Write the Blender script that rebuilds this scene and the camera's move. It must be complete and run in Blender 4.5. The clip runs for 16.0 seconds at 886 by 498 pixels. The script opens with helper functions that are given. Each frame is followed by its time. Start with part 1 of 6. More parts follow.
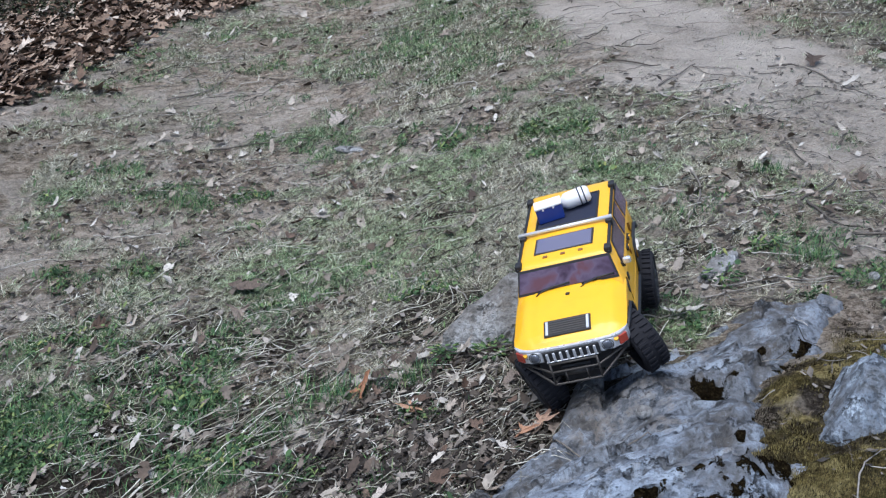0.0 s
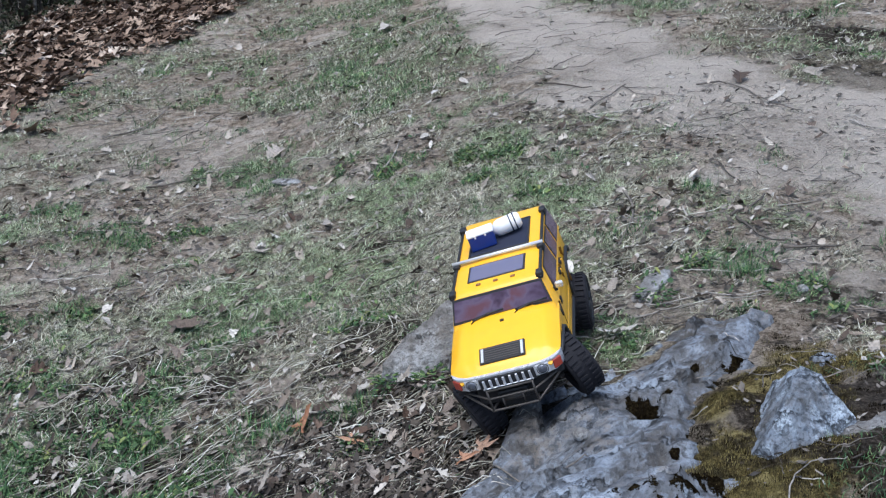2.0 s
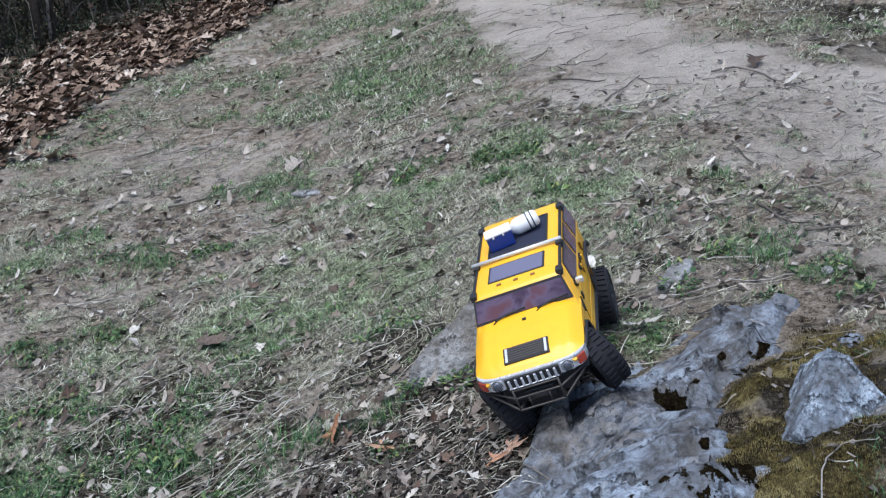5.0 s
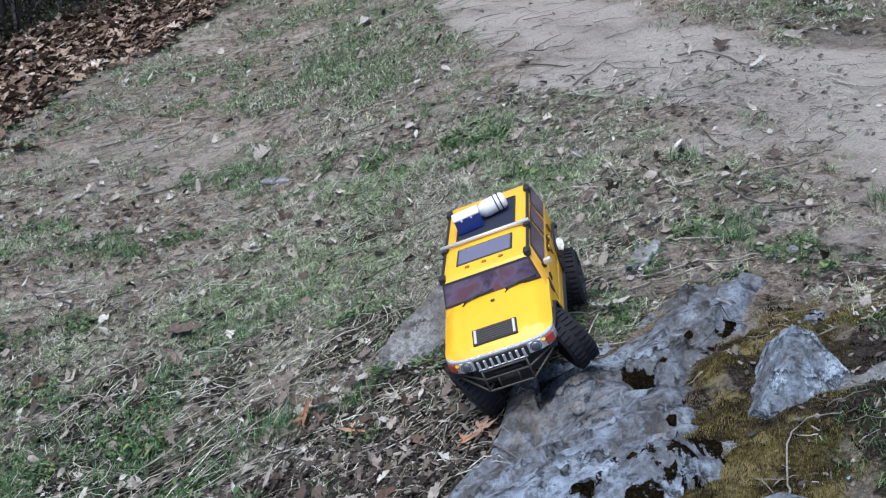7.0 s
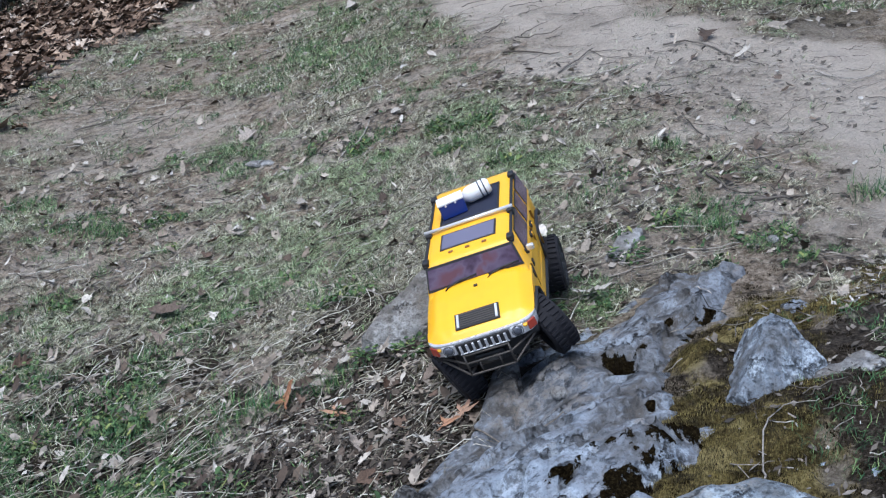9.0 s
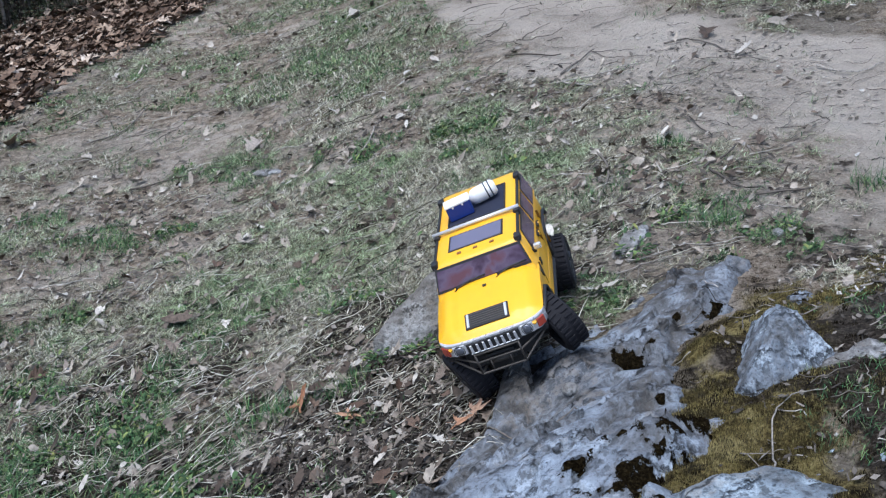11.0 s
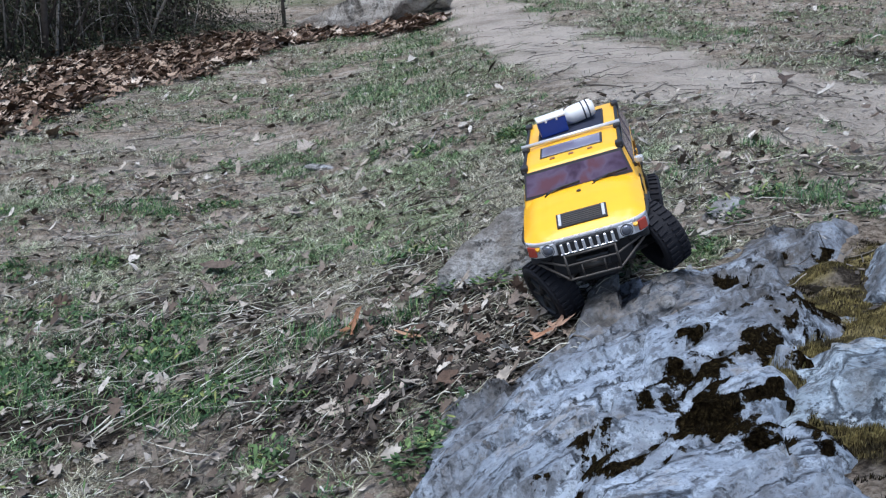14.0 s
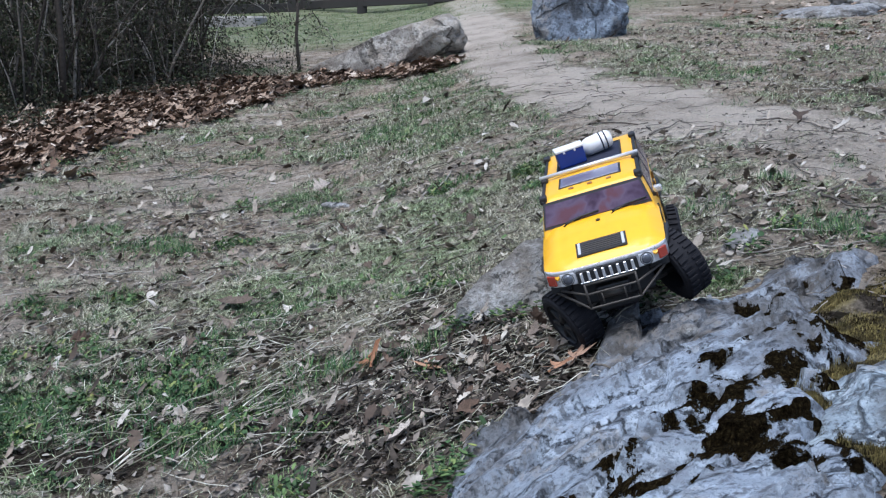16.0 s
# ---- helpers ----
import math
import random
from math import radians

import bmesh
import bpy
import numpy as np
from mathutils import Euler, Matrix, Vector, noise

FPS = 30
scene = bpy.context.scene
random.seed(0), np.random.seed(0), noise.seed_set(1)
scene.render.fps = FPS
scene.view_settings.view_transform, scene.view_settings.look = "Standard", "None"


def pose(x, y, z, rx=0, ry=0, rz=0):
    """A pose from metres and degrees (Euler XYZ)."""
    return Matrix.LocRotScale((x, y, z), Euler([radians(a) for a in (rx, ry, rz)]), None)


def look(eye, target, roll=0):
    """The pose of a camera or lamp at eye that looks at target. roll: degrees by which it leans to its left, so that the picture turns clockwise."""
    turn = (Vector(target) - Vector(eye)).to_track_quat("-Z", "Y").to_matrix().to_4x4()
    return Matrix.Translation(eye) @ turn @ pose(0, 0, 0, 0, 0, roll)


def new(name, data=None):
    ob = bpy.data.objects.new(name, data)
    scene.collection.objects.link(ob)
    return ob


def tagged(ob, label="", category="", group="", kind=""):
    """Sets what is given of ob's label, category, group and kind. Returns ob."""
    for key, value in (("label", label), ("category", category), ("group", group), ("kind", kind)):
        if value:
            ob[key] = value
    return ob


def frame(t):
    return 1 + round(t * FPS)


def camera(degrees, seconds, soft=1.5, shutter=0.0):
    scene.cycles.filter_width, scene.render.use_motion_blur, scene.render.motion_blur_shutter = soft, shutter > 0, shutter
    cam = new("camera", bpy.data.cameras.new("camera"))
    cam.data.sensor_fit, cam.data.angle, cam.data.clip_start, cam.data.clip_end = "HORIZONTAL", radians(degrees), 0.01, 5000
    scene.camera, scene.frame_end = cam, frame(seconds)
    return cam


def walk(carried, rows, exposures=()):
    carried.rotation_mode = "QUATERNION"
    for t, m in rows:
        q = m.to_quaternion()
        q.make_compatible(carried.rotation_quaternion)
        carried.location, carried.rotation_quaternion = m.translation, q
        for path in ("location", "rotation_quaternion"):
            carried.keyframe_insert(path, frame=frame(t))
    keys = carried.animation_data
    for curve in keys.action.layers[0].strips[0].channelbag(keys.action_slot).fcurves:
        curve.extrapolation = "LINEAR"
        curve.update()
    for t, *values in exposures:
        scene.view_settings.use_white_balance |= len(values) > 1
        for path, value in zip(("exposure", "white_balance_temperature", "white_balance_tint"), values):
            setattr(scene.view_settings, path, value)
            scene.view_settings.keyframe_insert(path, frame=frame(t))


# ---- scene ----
cam = camera(40.6, 16.0, soft=1.25)
PATH = [
    (0, (0.072, -0.071, 1.327), (0.027, 1.8, 0.621), -0.3),
    (0.5, (0.075, -0.064, 1.356), (0.109, 1.807, 0.65), -0.6),
    (1, (0.049, -0.055, 1.372), (0.003, 1.838, 0.729), 0.7),
    (1.5, (0.082, -0.055, 1.366), (-0.005, 1.838, 0.727), 0.4),
    (2, (0.106, -0.084, 1.348), (0.145, 1.8, 0.676), -1.8),
    (2.5, (0.115, -0.094, 1.342), (0.208, 1.787, 0.67), -2.7),
    (3, (0.117, -0.093, 1.344), (0.229, 1.774, 0.636), -2.5),
    (3.5, (0.119, -0.089, 1.36), (0.196, 1.781, 0.657), -3.6),
    (4, (0.128, -0.087, 1.345), (0.196, 1.791, 0.661), -3.9),
    (4.2, (0.122, -0.088, 1.352), (0.174, 1.797, 0.687), -4.4),
    (6.3, (0.136, -0.069, 1.329), (0.091, 1.812, 0.651), -5.5),
    (6.5, (0.13, -0.08, 1.329), (0.137, 1.799, 0.645), -5.1),
    (7, (0.133, -0.094, 1.333), (0.169, 1.785, 0.649), -5.8),
    (7.5, (0.137, -0.09, 1.343), (0.176, 1.79, 0.661), -5.6),
    (8, (0.135, -0.095, 1.339), (0.204, 1.785, 0.659), -4.9),
    (8.5, (0.137, -0.089, 1.345), (0.202, 1.784, 0.648), -4.8),
    (8.7, (0.132, -0.097, 1.336), (0.197, 1.772, 0.626), -4.6),
    (10.8, (0.13, -0.137, 1.346), (0.145, 1.742, 0.662), -7.0),
    (11, (0.128, -0.142, 1.34), (0.178, 1.732, 0.641), -6.4),
    (11.5, (0.112, -0.142, 1.336), (0.169, 1.712, 0.588), -5.5),
    (12, (0.061, -0.153, 1.304), (0.15, 1.706, 0.572), -3.3),
    (12.5, (-0.015, -0.279, 1.23), (0.03, 1.625, 0.62), -0.7),
    (13, (-0.11, -0.223, 1.164), (0.043, 1.682, 0.576), 1.0),
    (13.5, (-0.096, -0.096, 1.008), (-0.01, 1.833, 0.488), 1.6),
    (14, (-0.044, -0.065, 0.823), (0.009, 1.881, 0.365), -0.1),
    (14.5, (-0.057, -0.058, 0.807), (-0.037, 1.893, 0.37), 1.4),
    (15, (-0.056, -0.074, 0.805), (-0.022, 1.887, 0.411), 0.6),
    (15.5, (-0.058, -0.075, 0.801), (-0.024, 1.887, 0.416), 0.0),
    (16, (-0.056, -0.072, 0.796), (-0.024, 1.891, 0.412), -0.5),
]
walk(cam, [(t, look(eye, target, roll)) for t, eye, target, roll in PATH], [(0, 0.47, 5720, 8), (16, 0.47, 5720, 8)])

# Height of the hillside, the mossy bank and the big outcrop.
def _hash(ix, iy, seed):
    h = (ix.astype(np.int64) * 374761393 + iy.astype(np.int64) * 668265263 + seed * 974634277) & 0x7FFFFFFF
    h = ((h ^ (h >> 13)) * 1274126177) & 0x7FFFFFFF
    return ((h ^ (h >> 16)) & 0xFFFF) / 65535.0


def vnoise(x, y, seed=0):
    """Smooth value noise in -1..1 on a unit lattice."""
    x, y = np.asarray(x, float), np.asarray(y, float)
    ix, iy = np.floor(x), np.floor(y)
    u, v = x - ix, y - iy
    u, v = u * u * (3 - 2 * u), v * v * (3 - 2 * v)
    a, b = _hash(ix, iy, seed), _hash(ix + 1, iy, seed)
    c, d = _hash(ix, iy + 1, seed), _hash(ix + 1, iy + 1, seed)
    return 2 * ((a * (1 - u) + b * u) * (1 - v) + (c * (1 - u) + d * u) * v) - 1


def fbm(x, y, seed=0, octaves=4):
    out, amp = 0.0, 0.5
    for k in range(octaves):
        out = out + amp * vnoise(x * 2**k + 17.3 * k, y * 2**k - 9.1 * k, seed + k)
        amp *= 0.5
    return out


def facets(x, y, seed=0):
    """Broken, tilted blocks in -1..1: the height of the nearest of jittered lattice points, each with its own tilt."""
    x, y = np.asarray(x, float), np.asarray(y, float)
    ix, iy = np.floor(x), np.floor(y)
    best, out = np.full(x.shape, 9.0), np.zeros(x.shape)
    for i in (-1, 0, 1):
        for j in (-1, 0, 1):
            cx, cy = ix + i, iy + j
            dx, dy = x - cx - _hash(cx, cy, seed), y - cy - _hash(cx, cy, seed + 1)
            d = dx * dx + dy * dy
            h = 2 * _hash(cx, cy, seed + 2) - 1 + (2 * _hash(cx, cy, seed + 3) - 1) * dx + (2 * _hash(cx, cy, seed + 4) - 1) * dy
            out, best = np.where(d < best, h, out), np.minimum(d, best)
    return out


def sstep(a, b, v):
    u = np.clip((np.asarray(v, float) - a) / (b - a), 0, 1)
    return u * u * (3 - 2 * u)


def base_z(x, y):
    """The hillside: it climbs to the right and gently ahead."""
    x, y = np.asarray(x, float), np.asarray(y, float)
    far = np.minimum(y, 20.0) + 8 * np.tanh(np.maximum(y - 20.0, 0) / 30)
    side = 0.176 * np.tanh(1.6 * x) + 0.02 * np.maximum(x - 1.2, 0) / (1 + 0.1 * np.abs(x))
    return 0.005 + 0.0561 * np.maximum(far, -6) + side


def inside(x, y):
    """Distance from the outcrop's lower left edge towards its middle."""
    a = (x - 0.10) * 0.64 - (y - 1.81) * 0.77
    b = (x + 0.012) * 0.97 - (y - 1.62) * 0.25
    return np.minimum(a, b) + 0.025 * vnoise(x * 7, y * 7, 5) + 0.075 * np.exp(-(((x - 0.37) / 0.13) ** 2 + ((y - 2.09) / 0.13) ** 2)) + 0.03 * np.exp(-(((x - 0.62) / 0.12) ** 2 + ((y - 2.30) / 0.10) ** 2))


def right_edge(y):
    """Where the outcrop gives way to the mossy bank."""
    return np.interp(y, [0.9, 1.25, 1.45, 1.7, 1.9, 2.02, 2.11, 2.3], [0.36, 0.38, 0.43, 0.55, 0.58, 0.63, 0.735, 0.85])


def bank_z(x, y):
    """The mossy bank round the rocks."""
    plat = 0.297 + 0.10 * (x - 0.5) - 0.06 * (y - 1.9)
    k = sstep(0.10, 0.34, inside(x, y)) * sstep(2.42, 2.1, y) * sstep(2.0, 1.2, x) * sstep(-0.12, 0.03, x - right_edge(y))
    k = k * sstep(0.25, 0.85, y + 0.1 * vnoise(x * 3, y * 3, 8))
    b = base_z(x, y)
    return b + np.maximum(plat - b, 0) * k


def ground_z(x, y):
    near = 1 / (1 + 0.02 * np.maximum(np.hypot(x, y - 2) - 4, 0))
    damp = sstep(0.10, 0.30, inside(x, y)) * sstep(1.1, 0.9, x) * sstep(2.3, 2.1, y) * sstep(0.4, 0.9, y)
    crumbs = near * (0.010 * np.abs(fbm(x * 26, y * 26, 23, 3)) + 0.008 * fbm(x * 7, y * 7, 25, 3))
    hump = 0.036 * np.exp(-(((x - 0.45) / 0.08) ** 2 + ((y - 2.37) / 0.07) ** 2))
    return bank_z(x, y) + hump + crumbs - 0.003 + 0.024 * damp * fbm(x * 15, y * 15, 111, 3) + near * (0.014 * fbm(x * 2.1, y * 2.1, 11, 3) + 0.013 * fbm(x * 12, y * 12, 21, 4))


def slab_z(x, y):
    """Top of the big outcrop: a plateau that falls off to its lower edge, with slanting ribs."""
    d = inside(x, y)
    plat = 0.305 + 0.12 * (x - 0.5) - 0.06 * (y - 1.9)
    b = base_z(x, y) + 0.008
    z = plat - np.maximum(plat - b, 0) * np.exp(-np.maximum(d, 0) / 0.21)
    along, across = x * 0.80 + y * 0.60, x * 0.60 - y * 0.80
    wx, wy = along + 0.02 * fbm(x * 9, y * 9, 43, 2), across + 0.02 * fbm(x * 9, y * 9, 47, 2)
    ledge = np.abs(vnoise(wx * 3.2, wy * 7.5, 61))
    z = z + 0.014 * fbm(along * 3, across * 4, 31, 3) - 0.020 * sstep(0.16, 0.02, ledge) + 0.004 * fbm(x * 24, y * 24, 41, 4) + 0.027 * facets(wx * 4.2, wy * 8, 101) + 0.013 * facets(wx * 11, wy * 18, 131) + 0.0035 * facets(wx * 30, wy * 42, 151) + 0.004 + 0.026 * sstep(0, 0.25, d)
    z = z - 0.075 * sstep(-0.03, 0.09, x - right_edge(y) + 0.02 * vnoise(x * 13, y * 13, 7))
    hole = np.exp(-(((x - 0.52) / 0.046) ** 2 + ((y - 1.955) / 0.038) ** 2))
    gully = np.exp(-(((x - 0.635) / 0.035) ** 2 + ((y - 2.085) / 0.025) ** 2)) + 0.8 * np.exp(-(((x - 0.70) / 0.045) ** 2 + ((y - 2.065) / 0.026) ** 2)) + 0.7 * np.exp(-(((x - 0.735) / 0.028) ** 2 + ((y - 2.125) / 0.045) ** 2))
    trough = np.exp(-(((x - 0.29) / 0.05) ** 2 + ((y - 1.25) / 0.13) ** 2)) + 0.8 * np.exp(-(((x - 0.38) / 0.06) ** 2 + ((y - 1.40) / 0.09) ** 2))
    end = 0.45 * sstep(0.85, 0.45, y + 0.12 * vnoise(x * 4, y * 4, 9)) * sstep(0.9, 0.4, y)
    swell = np.exp(-(((x - 0.395) / 0.085) ** 2 + ((y - 2.03) / 0.075) ** 2))
    return z + 0.030 * swell - 0.032 * hole - 0.020 * gully - 0.022 * trough - end

# world, sun
world = bpy.data.worlds.new("world")
scene.world = world
world.use_nodes = True
wn, wl = world.node_tree.nodes, world.node_tree.links
sky = wn.new("ShaderNodeTexSky")
sky.sky_type, sky.sun_disc = "NISHITA", False
sky.sun_elevation, sky.sun_rotation = radians(70), radians(213)
sky.air_density, sky.dust_density, sky.ozone_density = 1.0, 3.0, 1.0
wl.new(sky.outputs[0], wn["Background"].inputs[0])
wn["Background"].inputs[1].default_value = 0.13
sun = new("sun", bpy.data.lights.new("sun", "SUN"))
sun.data.energy, sun.data.angle, sun.data.color = 2.4, radians(50), (1.0, 0.97, 0.93)
sun.matrix_world = look((-1.3, -2.0, 6.5), (0, 0, 0))


# ---- materials ----
def nodes_of(name):
    m = bpy.data.materials.new(name)
    m.use_nodes = True
    return m, m.node_tree.nodes, m.node_tree.links, m.node_tree.nodes["Principled BSDF"]


def ramp(n, stops):
    r = n.new("ShaderNodeValToRGB")
    while len(r.color_ramp.elements) < len(stops):
        r.color_ramp.elements.new(0.5)
    for e, (p, c) in zip(r.color_ramp.elements, stops):
        e.position, e.color = p, (*c, 1)
    return r


def tex(n, l, scale, detail=6, rough=0.6, warp=0.0, stretch=None, rot=0.0):
    co = n.new("ShaderNodeTexCoord")
    t = n.new("ShaderNodeTexNoise")
    t.inputs["Scale"].default_value, t.inputs["Detail"].default_value = scale, detail
    t.inputs["Roughness"].default_value, t.inputs["Distortion"].default_value = rough, warp
    mp = n.new("ShaderNodeMapping")
    mp.inputs["Rotation"].default_value[2] = rot
    if stretch:
        mp.inputs["Scale"].default_value = stretch
    l.new(co.outputs["Object"], mp.inputs[0])
    l.new(mp.outputs[0], t.inputs["Vector"])
    return t.outputs["Fac"]


def mixed(n, l, fac, a, b, kind="MIX"):
    m = n.new("ShaderNodeMix")
    m.data_type, m.blend_type = "RGBA", kind
    for sock, v in ((m.inputs[0], fac), (m.inputs[6], a), (m.inputs[7], b)):
        if isinstance(v, (int, float)):
            sock.default_value = v
        elif isinstance(v, tuple):
            sock.default_value = (*v, 1)
        else:
            l.new(v, sock)
    return m.outputs[2]


def cut(n, l, v, lo, hi):
    m = n.new("ShaderNodeMapRange")
    m.interpolation_type = "SMOOTHSTEP"
    m.inputs[1].default_value, m.inputs[2].default_value = lo, hi
    l.new(v, m.inputs[0])
    return m.outputs[0]


def times(n, l, a, b, op="MULTIPLY"):
    m = n.new("ShaderNodeMath")
    m.operation = op
    for sock, v in ((m.inputs[0], a), (m.inputs[1], b)):
        if isinstance(v, (int, float)):
            sock.default_value = v
        else:
            l.new(v, sock)
    return m.outputs[0]


def bump(n, l, b, height, strength, dist):
    k = n.new("ShaderNodeBump")
    k.inputs["Strength"].default_value, k.inputs["Distance"].default_value = strength, dist
    l.new(height, k.inputs["Height"])
    l.new(k.outputs[0], b.inputs["Normal"])


def attr(n, name):
    a = n.new("ShaderNodeAttribute")
    a.attribute_name = name
    return a.outputs["Fac"]


def soil_material():
    m, n, l, b = nodes_of("soil")
    fine, mid, big = tex(n, l, 130, 8, 0.75), tex(n, l, 24, 6), tex(n, l, 3.0, 5)
    dirt = ramp(n, [(0.38, (0.040, 0.030, 0.021)), (0.475, (0.255, 0.205, 0.155)), (0.59, (0.550, 0.468, 0.380))])
    l.new(times(n, l, times(n, l, fine, 0.6), times(n, l, mid, 0.4), "ADD"), dirt.inputs[0])
    path = ramp(n, [(0.34, (0.255, 0.217, 0.180)), (0.5, (0.530, 0.468, 0.402)), (0.66, (0.690, 0.622, 0.545))])
    l.new(times(n, l, times(n, l, fine, 0.5), times(n, l, big, 0.5), "ADD"), path.inputs[0])
    col = mixed(n, l, attr(n, "bare"), dirt.outputs[0], path.outputs[0])
    silt = cut(n, l, tex(n, l, 4.5, 7, 0.62, 0.5), 0.48, 0.60)
    col = mixed(n, l, times(n, l, silt, 0.65), col, path.outputs[0])
    grassy = ramp(n, [(0.38, (0.016, 0.014, 0.009)), (0.50, (0.092, 0.082, 0.058)), (0.64, (0.270, 0.248, 0.190))])
    l.new(times(n, l, times(n, l, fine, 0.65), times(n, l, mid, 0.35), "ADD"), grassy.inputs[0])
    col = mixed(n, l, times(n, l, attr(n, "green"), 0.8), col, grassy.outputs[0])
    lawn = ramp(n, [(0.38, (0.110, 0.140, 0.070)), (0.5, (0.210, 0.235, 0.135)), (0.62, (0.330, 0.330, 0.250))])
    l.new(times(n, l, times(n, l, mid, 0.5), times(n, l, big, 0.5), "ADD"), lawn.inputs[0])
    col = mixed(n, l, attr(n, "lawn"), col, lawn.outputs[0])
    mossy = ramp(n, [(0.05, (0.014, 0.011, 0.007)), (0.35, (0.082, 0.063, 0.027)), (0.65, (0.215, 0.170, 0.066)), (0.95, (0.400, 0.335, 0.150))])
    l.new(cut(n, l, times(n, l, times(n, l, fine, 0.3), times(n, l, tex(n, l, 7, 9, 0.72), 0.7), "ADD"), 0.40, 0.60), mossy.inputs[0])
    col = mixed(n, l, attr(n, "mossy"), col, mossy.outputs[0])
    # Dark leaf mould, and the truck's shade painted into the soil.
    humus_and_shade = cut(n, l, times(n, l, attr(n, "humus_and_shade"), times(n, l, times(n, l, mid, 0.9), -0.45, "ADD"), "ADD"), 0.42, 0.58)
    black = ramp(n, [(0.40, (0.010, 0.008, 0.006)), (0.52, (0.036, 0.029, 0.023)), (0.64, (0.115, 0.095, 0.078))])
    l.new(fine, black.inputs[0])
    col = mixed(n, l, times(n, l, humus_and_shade, 0.9), col, black.outputs[0])
    damp = cut(n, l, big, 0.58, 0.70)
    col = mixed(n, l, times(n, l, damp, 0.15), col, (0.05, 0.045, 0.04))
    l.new(col, b.inputs["Base Color"])
    b.inputs["Roughness"].default_value = 0.95
    b.inputs["Specular IOR Level"].default_value = 0.05
    bump(n, l, b, times(n, l, fine, times(n, l, mid, 2.0), "ADD"), 1.0, 0.022)
    return m


def weathered_rock(name, brown, grey, pale, white, rot=0.64, scale=1.0, lichen=0.5, outcrop_zones=False, mottling=0.68):
    """Broken rock: broad blotches of brown-grey and blue-grey, fine mottling, crusts of lichen, pits and a few long
    cracks with their shade put into the colour.
    """
    m, n, l, b = nodes_of(name)
    broad, mid = tex(n, l, 3.4 * scale, 5, 0.6, 0.3), tex(n, l, 13 * scale, 7, 0.62, 0.2)
    mottle, fine = tex(n, l, 48 * scale, 8, 0.7), tex(n, l, 190 * scale, 6, 0.75)
    lean = tex(n, l, 4.5 * scale, 5, 0.55, 0.2, (0.6, 3.2, 2.0), -rot)
    base = ramp(n, [(0.40, brown), (0.48, grey), (0.57, pale)])
    drive = times(n, l, times(n, l, broad, 0.45), times(n, l, times(n, l, mid, 0.35), times(n, l, lean, 0.20), "ADD"), "ADD")
    if outcrop_zones:
        drive = times(n, l, drive, times(n, l, times(n, l, attr(n, "pale"), 0.085), -0.025, "ADD"), "ADD")
    l.new(drive, base.inputs[0])
    col = mixed(n, l, times(n, l, cut(n, l, mottle, 0.50, 0.40), mottling), base.outputs[0], tuple(0.35 * c for c in brown))
    # Pits here and cracks below carry their shade as dark colour.
    pit = times(n, l, cut(n, l, tex(n, l, 26 * scale, 7, 0.7, 0.3, (0.8, 1.6, 1.2), -rot), 0.585, 0.63), cut(n, l, broad, 0.42, 0.52))
    col = mixed(n, l, times(n, l, pit, 1.2 * mottling), col, tuple(0.16 * c for c in brown))
    col = mixed(n, l, times(n, l, cut(n, l, mottle, 0.53, 0.64), 0.40), col, pale)
    crust = times(n, l, cut(n, l, mid, 0.50, 0.58), cut(n, l, times(n, l, times(n, l, mottle, 0.6), times(n, l, fine, 0.4), "ADD"), 0.47, 0.54))
    if outcrop_zones:
        crust = times(n, l, crust, times(n, l, times(n, l, attr(n, "pale"), 0.7), 0.3, "ADD"))
    col = mixed(n, l, times(n, l, crust, lichen), col, white)
    tan = times(n, l, cut(n, l, tex(n, l, 6.5 * scale, 6, 0.62, 0.5), 0.53, 0.62), cut(n, l, mottle, 0.42, 0.56))
    col = mixed(n, l, times(n, l, tan, 0.55), col, (0.235, 0.195, 0.150))
    col = mixed(n, l, times(n, l, cut(n, l, fine, 0.48, 0.36), 0.5), col, tuple(0.35 * c for c in brown))
    crack = n.new("ShaderNodeTexVoronoi")
    crack.feature = "DISTANCE_TO_EDGE"
    crack.inputs["Scale"].default_value = 5.5 * scale
    co, mp = n.new("ShaderNodeTexCoord"), n.new("ShaderNodeMapping")
    mp.inputs["Rotation"].default_value[2], mp.inputs["Scale"].default_value = -rot, (0.6, 2.0, 1.4)
    l.new(co.outputs["Object"], mp.inputs[0])
    l.new(mixed(n, l, 0.10, mp.outputs[0], mottle, "ADD"), crack.inputs["Vector"])
    line = times(n, l, times(n, l, 1.0, cut(n, l, crack.outputs["Distance"], 0.0, 0.030), "SUBTRACT"), cut(n, l, mid, 0.42, 0.52))
    col = mixed(n, l, times(n, l, line, 0.75), col, tuple(0.18 * c for c in brown))
    spec = 0.35
    if outcrop_zones:
        # Black moss, and the shade of the hole and gully, painted as one colour.
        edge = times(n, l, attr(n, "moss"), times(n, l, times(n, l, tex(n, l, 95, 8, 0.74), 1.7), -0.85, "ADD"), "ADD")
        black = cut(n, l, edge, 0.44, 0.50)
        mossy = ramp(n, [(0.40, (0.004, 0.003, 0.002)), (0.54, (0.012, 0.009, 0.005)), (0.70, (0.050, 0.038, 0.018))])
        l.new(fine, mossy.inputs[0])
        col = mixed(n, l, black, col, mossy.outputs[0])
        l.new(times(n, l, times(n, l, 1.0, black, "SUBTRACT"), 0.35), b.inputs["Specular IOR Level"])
    else:
        b.inputs["Specular IOR Level"].default_value = spec
    l.new(col, b.inputs["Base Color"])
    r = n.new("ShaderNodeMapRange")
    r.inputs[3].default_value, r.inputs[4].default_value = 0.45, 0.85
